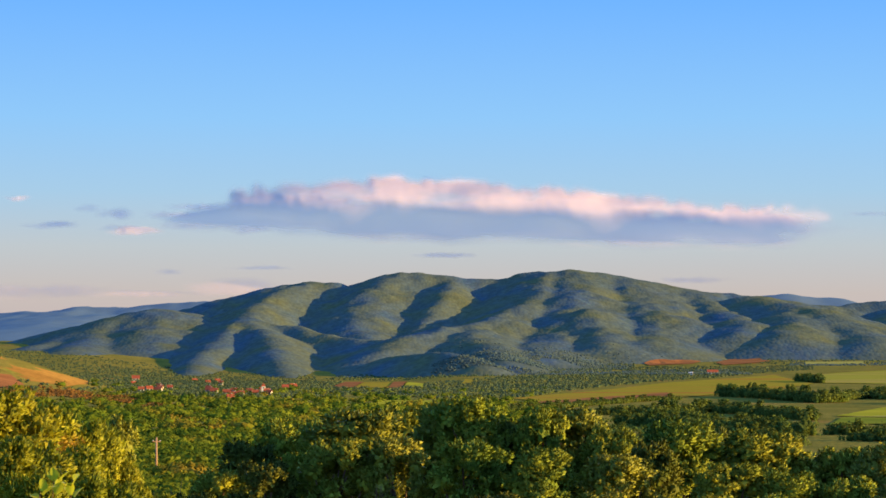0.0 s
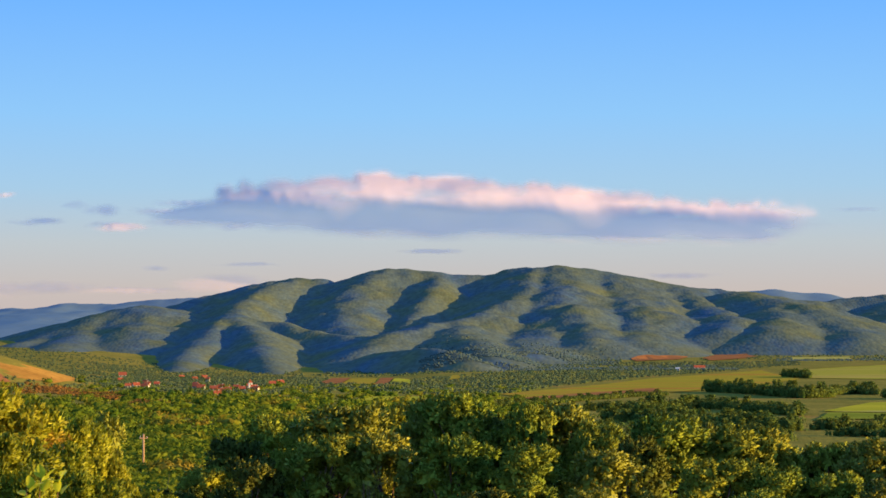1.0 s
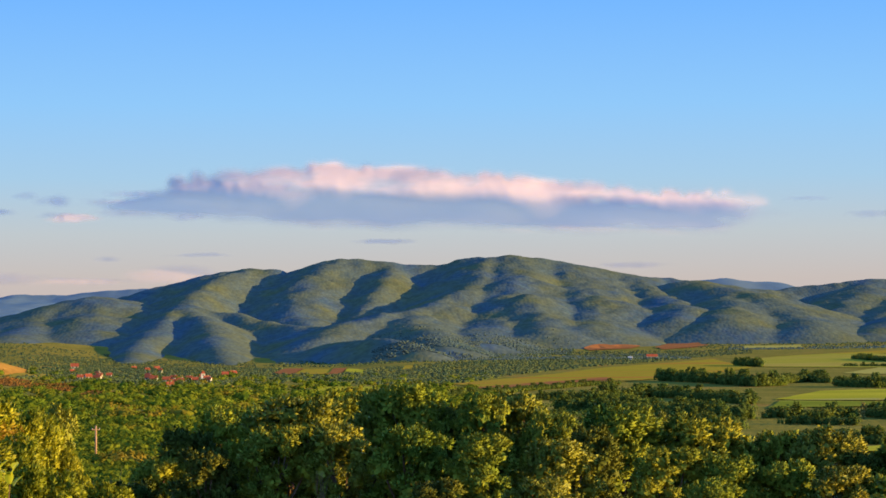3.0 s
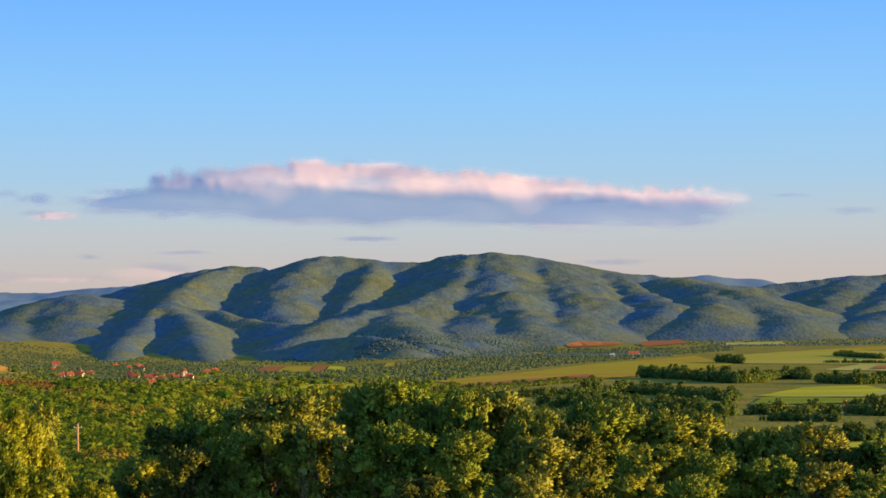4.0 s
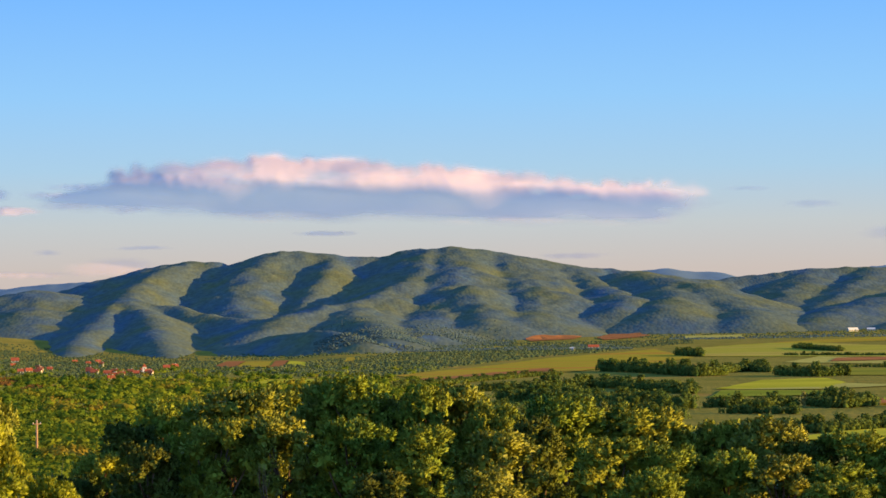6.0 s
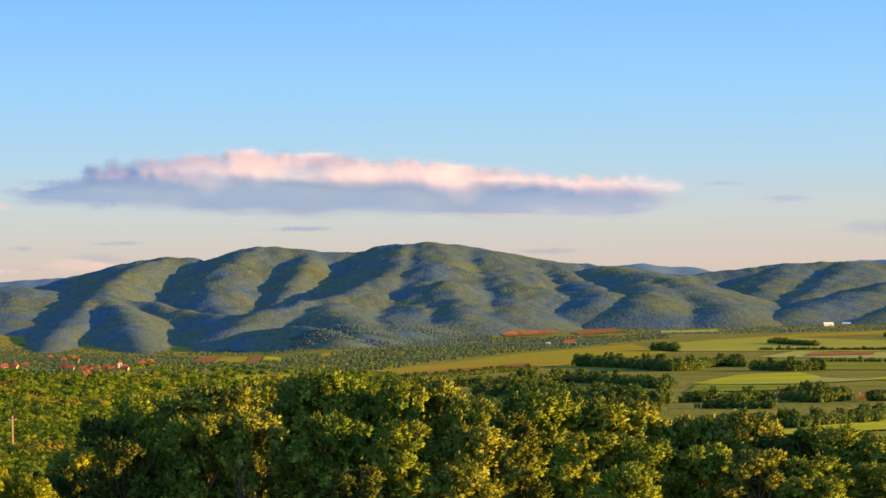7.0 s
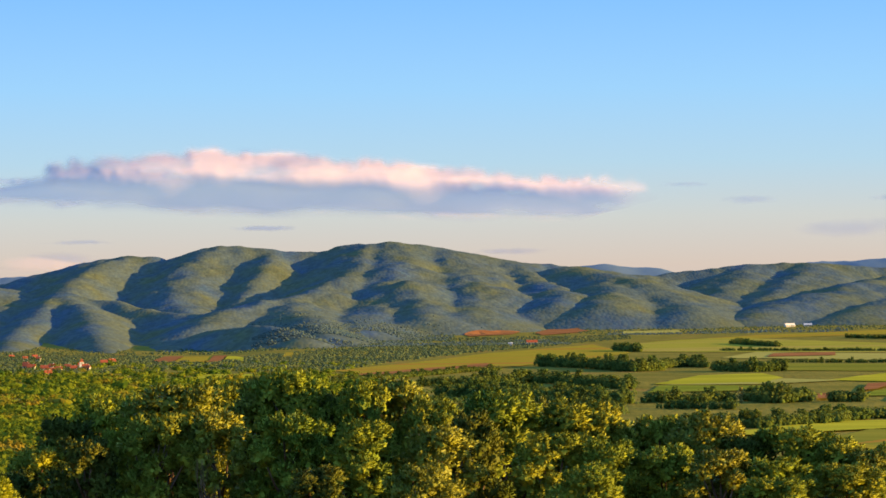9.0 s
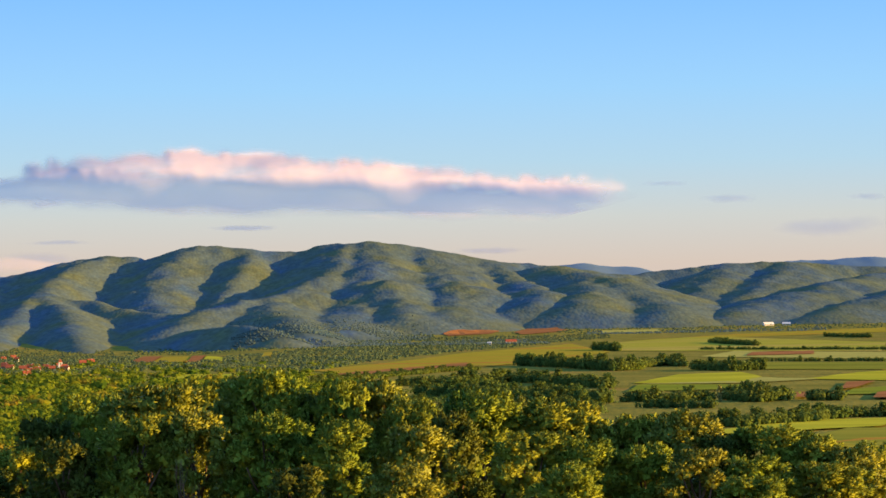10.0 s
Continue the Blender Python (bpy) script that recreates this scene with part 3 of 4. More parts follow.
put(SAPLINGS, -2.21, 13.0, 23.24, 5)
put(SAPLINGS, -2.2, 12.5, 23.22, 5)
DEAD_SHRUBS = []
put(DEAD_SHRUBS, -1.28, 55.0, 3.99)
put(DEAD_SHRUBS, -1.48, 55.5, 3.84)
put(DEAD_SHRUBS, -7.37, 60.0, 4.28)


def heights(ridges, xs, ys):
    """The land of some ridges: crest lines of (x, y, z) with flanks that fall at a slope and a rounded top."""
    best = np.full(xs.shape, -200.0)
    soft = 5.0
    for slope, rnd, line in ridges:
        for (ax, ay, az), (bx, by, bz) in zip(line, line[1:]):
            lx, ly = bx - ax, by - ay
            s = np.clip(((xs - ax) * lx + (ys - ay) * ly) / (lx * lx + ly * ly), 0, 1)
            d = np.hypot(xs - ax - s * lx, ys - ay - s * ly)
            z = az + (bz - az) * s - slope * (np.sqrt(d * d + rnd * rnd) - rnd)
            # a rounded hollow where flanks meet
            h = np.clip(0.5 + 0.5 * (z - best) / soft, 0, 1)
            best = best * (1 - h) + z * h + soft * h * (1 - h) * 0.35
    return best


def mountain(name, ridges, mat, label, category, step=7.0, canopy=1.5):
    pts = np.array([p for r in ridges for p in r[2]])
    x0, x1, y0, y1 = pts[:, 0].min() - 330, pts[:, 0].max() + 330, pts[:, 1].min() - 120, min(pts[:, 1].max() + 260, 4960)
    xs, ys = np.meshgrid(np.arange(x0, x1, step), np.arange(y0, y1, step))
    bend = 9 * grain(xs, ys, 130, 21, 2)
    zs = heights(ridges, xs + bend, ys + 10 * grain(xs, ys, 110, 31, 1))
    low = ground(xs, ys)
    rise = ease(0, 40, zs - low)
    # gullies on the flanks, and the tops of the trees, drawn out in y to suit the camera
    zs = zs + rise * (4.6 * grain(xs, ys, 110, 3, 2) - 3.6 * np.abs(grain(xs, ys * 0.5, 60, 13, 2)) + 2.2 * grain(xs, ys * 0.7, 36, 27, 2) + canopy * grain(xs, ys * 0.45, 13, 7, 2))
    v, f = sheet(xs, ys, zs, zs > low - 3)
    return tagged(new(name, mesh_of(name, v, f, mat, True)), label, category, kind="structure")


mountain("mountain", MOUNTAIN, HAZY_FOREST, "broad forested mountain with deep shaded gullies behind the valley", "mountain", 6.0)
mountain("hill", EAST_HILL, HAZY_FOREST, "low rounded wooded hill in front of the mountain", "hill")
mountain("hill", EAST_RIDGE, HAZY_FOREST, "long wooded ridge with shaded ravines along the valley", "hill")
mountain("hill", WEST_HILL, HAZY_FOREST, "small wooded hill, sunlit, beside the mountain", "hill")
mountain("mountain_ridge", WEST_RIDGE, FAR_HAZY_FOREST, "distant ridge on the horizon with blue haze in its colour", "mountain", 14.0)
mountain("mountain_ridge", FAR_RIDGE, FAR_HAZY_FOREST, "distant wooded ridge showing behind the nearer hills", "mountain", 14.0)

# ---- fields ----
CROPS = {
    "barley": (BARLEY, "ripening yellow-green barley field on the valley floor"), "wheat": (WHEAT, "pale green wheat field on the valley floor"),
    "rape": (RAPE, "bright yellow-green field on the valley floor"), "straw": (STRAW, "pale straw-coloured stubble strip on the valley floor"),
    "meadow": (MEADOW, "dark green meadow on the valley floor"), "clover": (CLOVER, "fresh green clover field on the valley floor"),
    "bare": (BARE, "bare ochre earth slope of a knoll with grassy patches"),
    "heath": (HEATH, "strip of dry reddish-brown undergrowth on the scrubby slope"),
    "soil": (SOIL, "bare ploughed red-brown earth on the valley floor"),
}


def slopes(x, y):
    """Height of the land with the lower flanks of the mountain and the hills on it."""
    z = ground(x, y)
    for ridges in (MOUNTAIN, EAST_HILL, EAST_RIDGE):
        z = np.maximum(z, heights(ridges, x + 9 * grain(x, y, 130, 21, 2), y + 10 * grain(x, y, 110, 31, 1)))
    return z


def field(crop, corners, lift):
    """A crop that stands on the land, draped over it within its corners."""
    mat, label = CROPS[crop]
    bm = bmesh.new()
    bm.faces.new([bm.verts.new((x, y, 0)) for x, y in corners])
    bmesh.ops.triangulate(bm, faces=bm.faces[:])
    span = max(max(abs(a[0] - b[0]), abs(a[1] - b[1])) for a in corners for b in corners)
    for _ in range(5):
        bmesh.ops.subdivide_edges(bm, edges=[e for e in bm.edges if e.calc_length() > span / 24], cuts=1)
    bmesh.ops.triangulate(bm, faces=bm.faces[:])
    bmesh.ops.recalc_face_normals(bm, faces=bm.faces[:])
    zs = slopes(np.array([q.co.x for q in bm.verts]), np.array([q.co.y for q in bm.verts]))
    for q, z in zip(bm.verts, zs):
        q.co.z = float(z) + lift
    if sum(q.normal.z for q in bm.faces) < 0:
        bmesh.ops.reverse_faces(bm, faces=bm.faces[:])
    return tagged(new("field", bm_mesh("field", bm, mat)), label, "field", "fields in the valley", "structure")


for crop, corners in FIELDS:
    field(crop, corners, {"bare": 0.25, "soil": 0.8}.get(crop, 0.38))

# ---- trees ----
def tree_meshes(seed, height, radius, count, size, mat, low=0.28, lobes_n=34, limbs=7, fat=(0.24, 0.46)):
    """Trunk and crown of a broadleaf tree, standing at the origin."""
    rng = np.random.default_rng(seed)
    bm = bmesh.new()
    lean = rng.normal(0, 0.05, 2) * height
    spine = [(lean[0] * s * s, lean[1] * s * s, height * 0.8 * s - 0.3 * (s == 0)) for s in (0, 0.3, 0.6, 1.0)]
    tube(bm, spine, [height * 0.022, height * 0.016, height * 0.010, height * 0.004], 7)
    lobes = []
    for k in range(lobes_n):
        h = low + (1 - low) * (k + 0.5) / lobes_n
        wide = radius * math.sin(math.pi * min(1, 0.22 + 0.62 * ((h - low) / (1 - low)) ** 0.85)) ** 0.6
        a, d = k * 2.4 + rng.uniform(-0.5, 0.5), wide * math.sqrt(rng.uniform(0.15, 1.0))
        r = radius * rng.uniform(*fat)
        lobes.append((lean[0] * h + d * math.cos(a), lean[1] * h + d * math.sin(a), min(h * height, height - r * 0.9), r))
    for k in range(limbs):
        x, y, z, r = lobes[int((k + 0.5) * lobes_n / limbs)]
        s = max(0.2, z / height - 0.28)
        foot = Vector((lean[0] * s * s, lean[1] * s * s, height * 0.8 * s))
        end = Vector((x, y, z))
        tube(bm, [foot, foot.lerp(end, 0.5) + Vector((0, 0, -0.04 * height)), end], [height * 0.009, height * 0.006, height * 0.002], 5)
    trunk = bm_mesh("trunk", bm, BARK, True)
    p, d = crown_points(rng, lobes, count)
    v, f, soft = leaves(rng, p, d, size, 0.35, True)
    return trunk, mesh_of("crown", v, f, mat, True, soft)


def tree(name, meshes, label, category, group, m):
    ob = tagged(new(name), label, category, group)
    for n, me in zip(("trunk", "crown"), meshes):
        part(n, me, ob)
    ob.matrix_basis = m
    return ob


rnd = random.Random(4)


def planted(x, y, scale, wide=1.0, sink=0.1):
    return Matrix.Translation((x, y, float(ground(x, y)) - sink)) @ Matrix.Rotation(rnd.uniform(0, 6.28), 4, "Z") @ Matrix.Diagonal((scale * wide, scale * wide, scale, 1))


# young oaks below the lookout
def sprig_crown(seed, height, radius, boughs, sprigs, blades, leaf, sprig, mat, low=0.16, fat=(0.22, 0.36), flat=0.85, core=0.13):
    """Trunk and crown of a broadleaf tree whose boughs are heaps of upright leafy sprigs, with dark hollows between them."""
    rng = np.random.default_rng(seed)
    heaps = []
    for k in range(boughs):
        h = low + (1 - low) * ((k + 0.6) / boughs) ** 0.75
        wide = radius * math.sin(math.pi * (0.30 + 0.62 * ((h - low) / (1 - low)) ** 1.15)) ** 0.7
        a = k * 2.4 + rng.uniform(-0.6, 0.6)
        d = wide * rng.uniform(0.45, 1.0)
        r = radius * rng.uniform(*fat)
        heaps.append((d * math.cos(a), d * math.sin(a), min(h * height, height - r * flat * rng.uniform(0.85, 1.3)), r))
    heaps = np.array(heaps)
    bm = bmesh.new()
    lean = rng.normal(0, 0.04, 2) * height
    tube(bm, [(0, 0, -0.3), (lean[0] * 0.4, lean[1] * 0.4, height * 0.25), (lean[0], lean[1], height * 0.55), (0, 0, height * 0.85)], [height * 0.020, height * 0.015, height * 0.010, height * 0.003], 7)
    for x, y, z, r in heaps[::2]:
        foot, end = Vector((lean[0], lean[1], max(0.3, z - 0.30 * height))), Vector((x, y, z))
        tube(bm, [foot, foot.lerp(end, 0.5) + Vector((0, 0, -0.03 * height)), end], [height * 0.009, height * 0.006, height * 0.002], 5)
    trunk = bm_mesh("trunk", bm, BARK, True)
    n = boughs * sprigs
    i = np.repeat(np.arange(boughs), sprigs)
    d = rng.normal(0, 1, (n, 3))
    # sprigs grow on the outer and the upper side of a bough
    out = heaps[i, :3] - np.array([0, 0, height * 0.45])
    out /= np.linalg.norm(out, axis=1)[:, None] + 1e-6
    d /= np.linalg.norm(d, axis=1)[:, None]
    d = d + 0.55 * out + np.array([0, 0, 0.35])
    d /= np.linalg.norm(d, axis=1)[:, None]
    at = heaps[i, :3] + d * heaps[i, 3:4] * rng.uniform(0.72, 1.12, (n, 1)) * np.array([1, 1, flat])
    axis = d * 0.75 + np.array([0, 0, 0.7]) + rng.normal(0, 0.22, (n, 3))
    axis /= np.linalg.norm(axis, axis=1)[:, None]
    long = sprig * rng.uniform(0.55, 1.35, (n, 1))
    m = n * blades
    j = np.repeat(np.arange(n), blades)
    s = rng.uniform(0, 1, (m, 1))
    e = rng.normal(0, 1, (m, 3))
    e -= axis[j] * (e * axis[j]).sum(1)[:, None]
    e /= np.linalg.norm(e, axis=1)[:, None] + 1e-6
    p = at[j] + axis[j] * long[j] * s + e * long[j] * 0.30 * (1 - 0.7 * s)
    v, f, soft = leaves(rng, p, e * 0.65 + axis[j] * (0.25 + 0.4 * s) + d[j] * 0.6, leaf, 0.1, False, 0.24)
    # larger leaf blades added inside to block light and darken the hollows
    q, g = crown_points(rng, np.concatenate([heaps[:, :3], heaps[:, 3:] * 0.6], 1), int(m * core))
    v2, f2, soft2 = leaves(rng, q, g, leaf * 1.7, 0.3, True)
    v, f = np.concatenate([v, v2]), np.concatenate([f, f2 + len(v)])
    # as high and as wide as asked
    v *= np.array([1, 1, 0]) * radius / np.percentile(np.hypot(v[:, 0], v[:, 1]), 96) + np.array([0, 0, 1]) * height / np.percentile(v[:, 2], 99.6)
    return trunk, mesh_of("crown", v, f, mat, True, np.concatenate([soft, soft2]))


oaks = []
for k in range(9):
    gold = k in (1, 4)
    me = sprig_crown(20 + k, 5.5, 1.25, 26 + k % 4, 32, 22, 0.105, 0.21, GOLD_LEAF if gold else LEAF if k < 6 else SHADED_LEAF)
    label = "young oak with yellow-tinged young leaves on the slope" if gold else "dense green young oak tree on the slope"
    oaks.append((me, label))
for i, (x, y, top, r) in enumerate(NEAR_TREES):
    # some oaks, mostly on the left, get leaves darkened to look shaded
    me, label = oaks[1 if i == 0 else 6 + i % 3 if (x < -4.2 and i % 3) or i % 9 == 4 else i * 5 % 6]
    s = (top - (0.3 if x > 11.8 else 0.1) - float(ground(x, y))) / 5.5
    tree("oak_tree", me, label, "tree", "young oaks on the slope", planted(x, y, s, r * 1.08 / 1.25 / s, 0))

# bushes beside the lookout
bushes = [sprig_crown(40 + k, 3.0, 0.62, 24, 50, 20, 0.066, 0.13, BUSH_LEAF, low=0.08, fat=(0.26, 0.44), flat=1.0) for k in range(4)]
for i, (x, y, top, r) in enumerate(NEAR_BUSHES):
    s = max(0.5, (top - float(ground(x, y))) / 3.0)
    tree("bush", bushes[i % 4], "bright yellow-green bush with some reddish leaves in low sun", "bush", "bushes by the lookout", planted(x, y, s, r * 1.25 / 0.62 / s, 0))

# a sapling with large leaves close to the lookout
def big_leaf(length):
    """A pointed oval blade, cupped along its midrib."""
    bm = bmesh.new()
    rows = []
    for k in range(7):
        s = k / 6
        w = 0.34 * length * math.sin(math.pi * (0.06 + 0.9 * s)) ** 0.8
        z = -0.22 * length * s * s
        rows.append([bm.verts.new((x * w, s * length, z + abs(x) * w * 0.35)) for x in (-1, -0.5, 0, 0.5, 1)])
    for a, c in zip(rows, rows[1:]):
        for k in range(4):
            bm.faces.new((a[k], a[k + 1], c[k + 1], c[k]))
    return bm_mesh("leaf", bm, YOUNG_LEAF, True)


def sapling(x, y, tip, count, seed):
    rng = random.Random(seed)
    g = float(ground(x, y))
    ob = tagged(new("sapling"), "young sapling with large bright yellow-green leaves by the lookout", "plant")
    ob.matrix_basis = pose(x, y, g)
    bm = bmesh.new()
    h = tip - g
    tube(bm, [(0, 0, -0.1), (0.04, 0.02, h * 0.4), (-0.03, 0, h * 0.8), (0, 0, h)], [0.007, 0.006, 0.004, 0.002], 6)
    part("stem", bm_mesh("stem", bm, BARK, True), ob)
    blades = [big_leaf(s) for s in (0.07, 0.085, 0.10)]
    for k in range(count):
        leaf = part("leaf", blades[k % 3], ob)
        z = h - 0.02 - 0.022 * k * rng.uniform(0.7, 1.3)
        leaf.matrix_basis = pose(0, 0, z, rng.uniform(25, 80), rng.uniform(-30, 30), k * 137.5 + rng.uniform(-25, 25)) @ pose(0, 0.015 + 0.03 * rng.random(), 0)


for k, (x, y, tip, count) in enumerate(SAPLINGS):
    sapling(x, y, tip, count, 50 + k)


def dead_shrub(x, y, height, seed):
    rng = random.Random(seed)
    ob = tagged(new("dead_shrub"), "bare reddish-brown stems of a leafless shrub among the oaks", "shrub")
    ob.matrix_basis = pose(x, y, float(ground(x, y)))
    for k in range(4):
        a = rng.uniform(0, 6.28)
        d = Vector((math.cos(a), math.sin(a), 0)) * rng.uniform(0.15, 0.55)
        h = height * rng.uniform(0.75, 1.0)
        bm = bmesh.new()
        mid = d * 0.35 + Vector((rng.uniform(-0.1, 0.1), 0, h * 0.55))
        tube(bm, [(0, 0, -0.1), mid, d + Vector((0, 0, h))], [0.022, 0.016, 0.005], 6)
        for _ in range(4):
            s = rng.uniform(0.0, 0.8)
            p = mid.lerp(d + Vector((0, 0, h)), s)
            q = p + Vector((rng.uniform(-0.4, 0.4), rng.uniform(-0.3, 0.3), rng.uniform(0.25, 0.6)))
            tube(bm, [p, p.lerp(q, 0.5) + Vector((0, 0, -0.04)), q], [0.012, 0.008, 0.003], 5)
        part("stem", bm_mesh("stem", bm, BARK, True), ob)


for k, (x, y, height) in enumerate(DEAD_SHRUBS):
    dead_shrub(x, y, height, 30 + k)

# trees along the fields
lows = [tree_meshes(60 + k, 7.0, 1.7 + 0.35 * (k % 4), 520, 0.80, TREE_LEAF, low=0.06, lobes_n=18, limbs=4) for k in range(8)]
for spacing, height, line in TREE_LINES:
    for (ax, ay), (bx, by) in zip(line, line[1:]):
        n = max(1, round(math.hypot(bx - ax, by - ay) / spacing))
        for k in range(n):
            s = (k + rnd.uniform(0.1, 0.9)) / n
            x, y = ax + (bx - ax) * s + rnd.uniform(-1, 1) * spacing * 0.4, ay + (by - ay) * s + rnd.uniform(-1, 1) * spacing * 0.4
            tree("tree", lows[rnd.randrange(8)], "dark green broadleaf tree in a row between the fields", "tree", "trees along the fields", planted(x, y, height / 7.0 * rnd.uniform(0.6, 1.2), rnd.uniform(0.8, 1.25)))


# a pale slender poplar in the hedge
poplar = tree_meshes(75, 5.2, 0.75, 900, 0.34, PALE_LEAF, low=0.10, lobes_n=16, limbs=4)
tree("poplar", poplar, "slender poplar with pale yellowish leaves in the hedge", "tree", "", planted(143, 677, 1.0))


# ---- woods and scrub: more than one could count ----
def thicket(name, spots, mat, label, category, blades, seed, blade=0.36, floor=ground):
    """One mesh of many bushy heads at spots of (x, y, height, width)."""
    rng = np.random.default_rng(seed)
    spots = np.asarray(spots)
    n = len(spots)
    base = np.repeat(spots, blades, 0)
    zg = np.repeat(floor(spots[:, 0], spots[:, 1]), blades)
    d = rng.normal(0, 1, (len(base), 3))
    d[:, 2] = np.abs(d[:, 2]) * 1.1 - 0.25
    d /= np.linalg.norm(d, axis=1)[:, None]
    r = rng.uniform(0.55, 1.0, (len(base), 1))
    p = np.empty((len(base), 3))
    p[:, 0], p[:, 1] = base[:, 0] + d[:, 0] * base[:, 3] * r[:, 0], base[:, 1] + d[:, 1] * base[:, 3] * r[:, 0]
    p[:, 2] = zg + base[:, 2] * (0.42 + 0.5 * d[:, 2] * r[:, 0])
    v, f, soft = leaves(rng, p, d, 1.0, 0.2, True)
    # blades in keeping with each head's width
    c = np.repeat(p, 4, 0)
    v = c + (v - c) * np.repeat(base[:, 3] * blade, 4)[:, None]
    return tagged(new(name, mesh_of(name, v, f, mat, True, soft)), label, category, kind="stuff")


def canopy(name, spots, mat, label, category, seed, floor=ground, sides=7, rings=3):
    """One mesh of many rough leafy heads, each an uneven dome, at spots of (x, y, height, width)."""
    rng = np.random.default_rng(seed)
    spots = np.asarray(spots)
    n = len(spots)
    zg = floor(spots[:, 0], spots[:, 1])
    a = 2 * math.pi * np.arange(sides) / sides
    rows = []
    for k in range(rings):
        up = k / rings
        r = spots[:, 3:4] * (0.75, 1.0, 0.72, 0.5, 0.4)[k] * rng.uniform(0.6, 1.35, (n, sides))
        turn = a + rng.uniform(0, 0.9, (n, 1))
        z = zg[:, None] + spots[:, 2:3] * (0.08 + 0.92 * up) * rng.uniform(0.82, 1.15, (n, sides))
        rows.append(np.stack([spots[:, 0:1] + r * np.cos(turn), spots[:, 1:2] + r * np.sin(turn), z], -1))
    top = np.stack([spots[:, 0] + spots[:, 3] * rng.normal(0, 0.2, n), spots[:, 1] + spots[:, 3] * rng.normal(0, 0.2, n), zg + spots[:, 2] * rng.uniform(0.95, 1.1, n)], -1)
    v = np.concatenate([np.concatenate(rows, 1), top[:, None]], 1)
    quads = [(k * sides + j, k * sides + (j + 1) % sides, (k + 1) * sides + (j + 1) % sides, (k + 1) * sides + j) for k in range(rings - 1) for j in range(sides)]
    tris = [t for q in quads for t in ((q[0], q[1], q[2]), (q[0], q[2], q[3]))] + [((rings - 1) * sides + j, (rings - 1) * sides + (j + 1) % sides, rings * sides) for j in range(sides)]
    f = (np.array(tris)[None] + (np.arange(n) * (sides * rings + 1))[:, None, None]).reshape(-1, 3)
    return tagged(new(name, mesh_of(name, v.reshape(-1, 3), f, mat, True)), label, category, kind="stuff")


def inside(poly, x, y):
    hit, j = False, len(poly) - 1
    for i in range(len(poly)):
        (ax, ay), (bx, by) = poly[i], poly[j]
        if (ay > y) != (by > y) and x < (bx - ax) * (y - ay) / (by - ay) + ax:
            hit = not hit
        j = i
    return hit


for k, (height, most, poly) in enumerate(WOODS):
    xs, ys = [p[0] for p in poly], [p[1] for p in poly]
    spots = []
    for _ in range(14000):
        x, y = rnd.uniform(min(xs), max(xs)), rnd.uniform(min(ys), max(ys))
        if len(spots) < most and inside(poly, x, y) and not any(inside(c, x, y) for _, c in FIELDS):
            h = height * rnd.uniform(0.6, 1.2)
            spots.append((x, y, h, h * rnd.uniform(0.4, 0.6)))
    if height < 4.5:
        # scrubby, lower than wide
        spots = [(x, y, h * 0.55, h * 0.6) for x, y, h, _ in spots]
    if most == 380:
        # near enough to tell the trees apart
        for x, y, h, _ in spots[:110]:
            tree("tree", lows[rnd.randrange(8)], "green broadleaf tree in a copse beside the fields", "tree", "trees of the copse", planted(x, y, h / 7.0, rnd.uniform(0.9, 1.4)))
        spots = [(x, y, h * 0.6, w) for x, y, h, w in spots[110:260]]
    if most != 380:
        canopy("woodland", [(x, y, h * 0.75, w * 0.55) for x, y, h, w in spots], HAZY_WOODS_LEAF, "dark green tree crowns of a belt of woodland on the valley floor", "woodland", 170 + k, sides=6)
    thicket("woodland", spots, TREE_LEAF if most == 380 else HAZY_WOODS_LEAF, "belt of dark green mixed woodland on the valley floor", "woodland", 24, 70 + k, 0.30)


spots = []
while len(spots) < 7500:
    y = rnd.uniform(2430, 3000)
    x = rnd.uniform(-0.005, 0.26) * y
    if float(grain(x, y, 90, 17, 2)) > -0.35 - (x > 150) * 0.2 and (x < 330 or y > 2800) and not any(inside(c, x, y) for _, c in FIELDS) and not (0.083 < x / y < 0.152 and 2640 < y < 2965) and rnd.random() < 1 - float(ease(2600, 3000, y)):
        h = rnd.uniform(0.9, 2.2)
        spots.append((x, y, h, h * rnd.uniform(0.6, 1.2)))
canopy("woodland", [(x, y, h * 0.8, w * 0.8) for x, y, h, w in spots], HAZY_SLOPE_LEAF, "small dark tree crowns on the lower slopes of the mountain", "woodland", 179, slopes, sides=6)

spots = []
for x, y, w, _ in HOUSES:
    for k in range(9 if x < 100 else 3):
        h = rnd.uniform(1.8, 4.0)
        spots.append((x + rnd.uniform(-1.5, 1.5) * w, y + rnd.uniform(-2.2, 1.2) * w, h, h * rnd.uniform(0.4, 0.6)))
thicket("garden_trees", spots, TREE_LEAF, "green garden trees among the village houses", "trees", 40, 94)

spots = []
for spacing, height, line in TREE_LINES:
    for (ax, ay), (bx, by) in zip(line, line[1:]):
        for k in range(round(math.hypot(bx - ax, by - ay) / spacing * (11 if spacing < 10 else 20)) + 1):
            s, h = rnd.random(), height * rnd.uniform(0.45, 0.95)
            spots.append((ax + (bx - ax) * s + rnd.uniform(-2.5, 2.5), ay + (by - ay) * s + rnd.uniform(-2.5, 2.5), h, h * rnd.uniform(0.5, 0.8)))
canopy("hedge", [(x, y, h * 0.65, w * 0.45) for x, y, h, w in spots], TREE_LEAF, "dense dark green bushes along the rows of trees", "hedge", 96, sides=6)
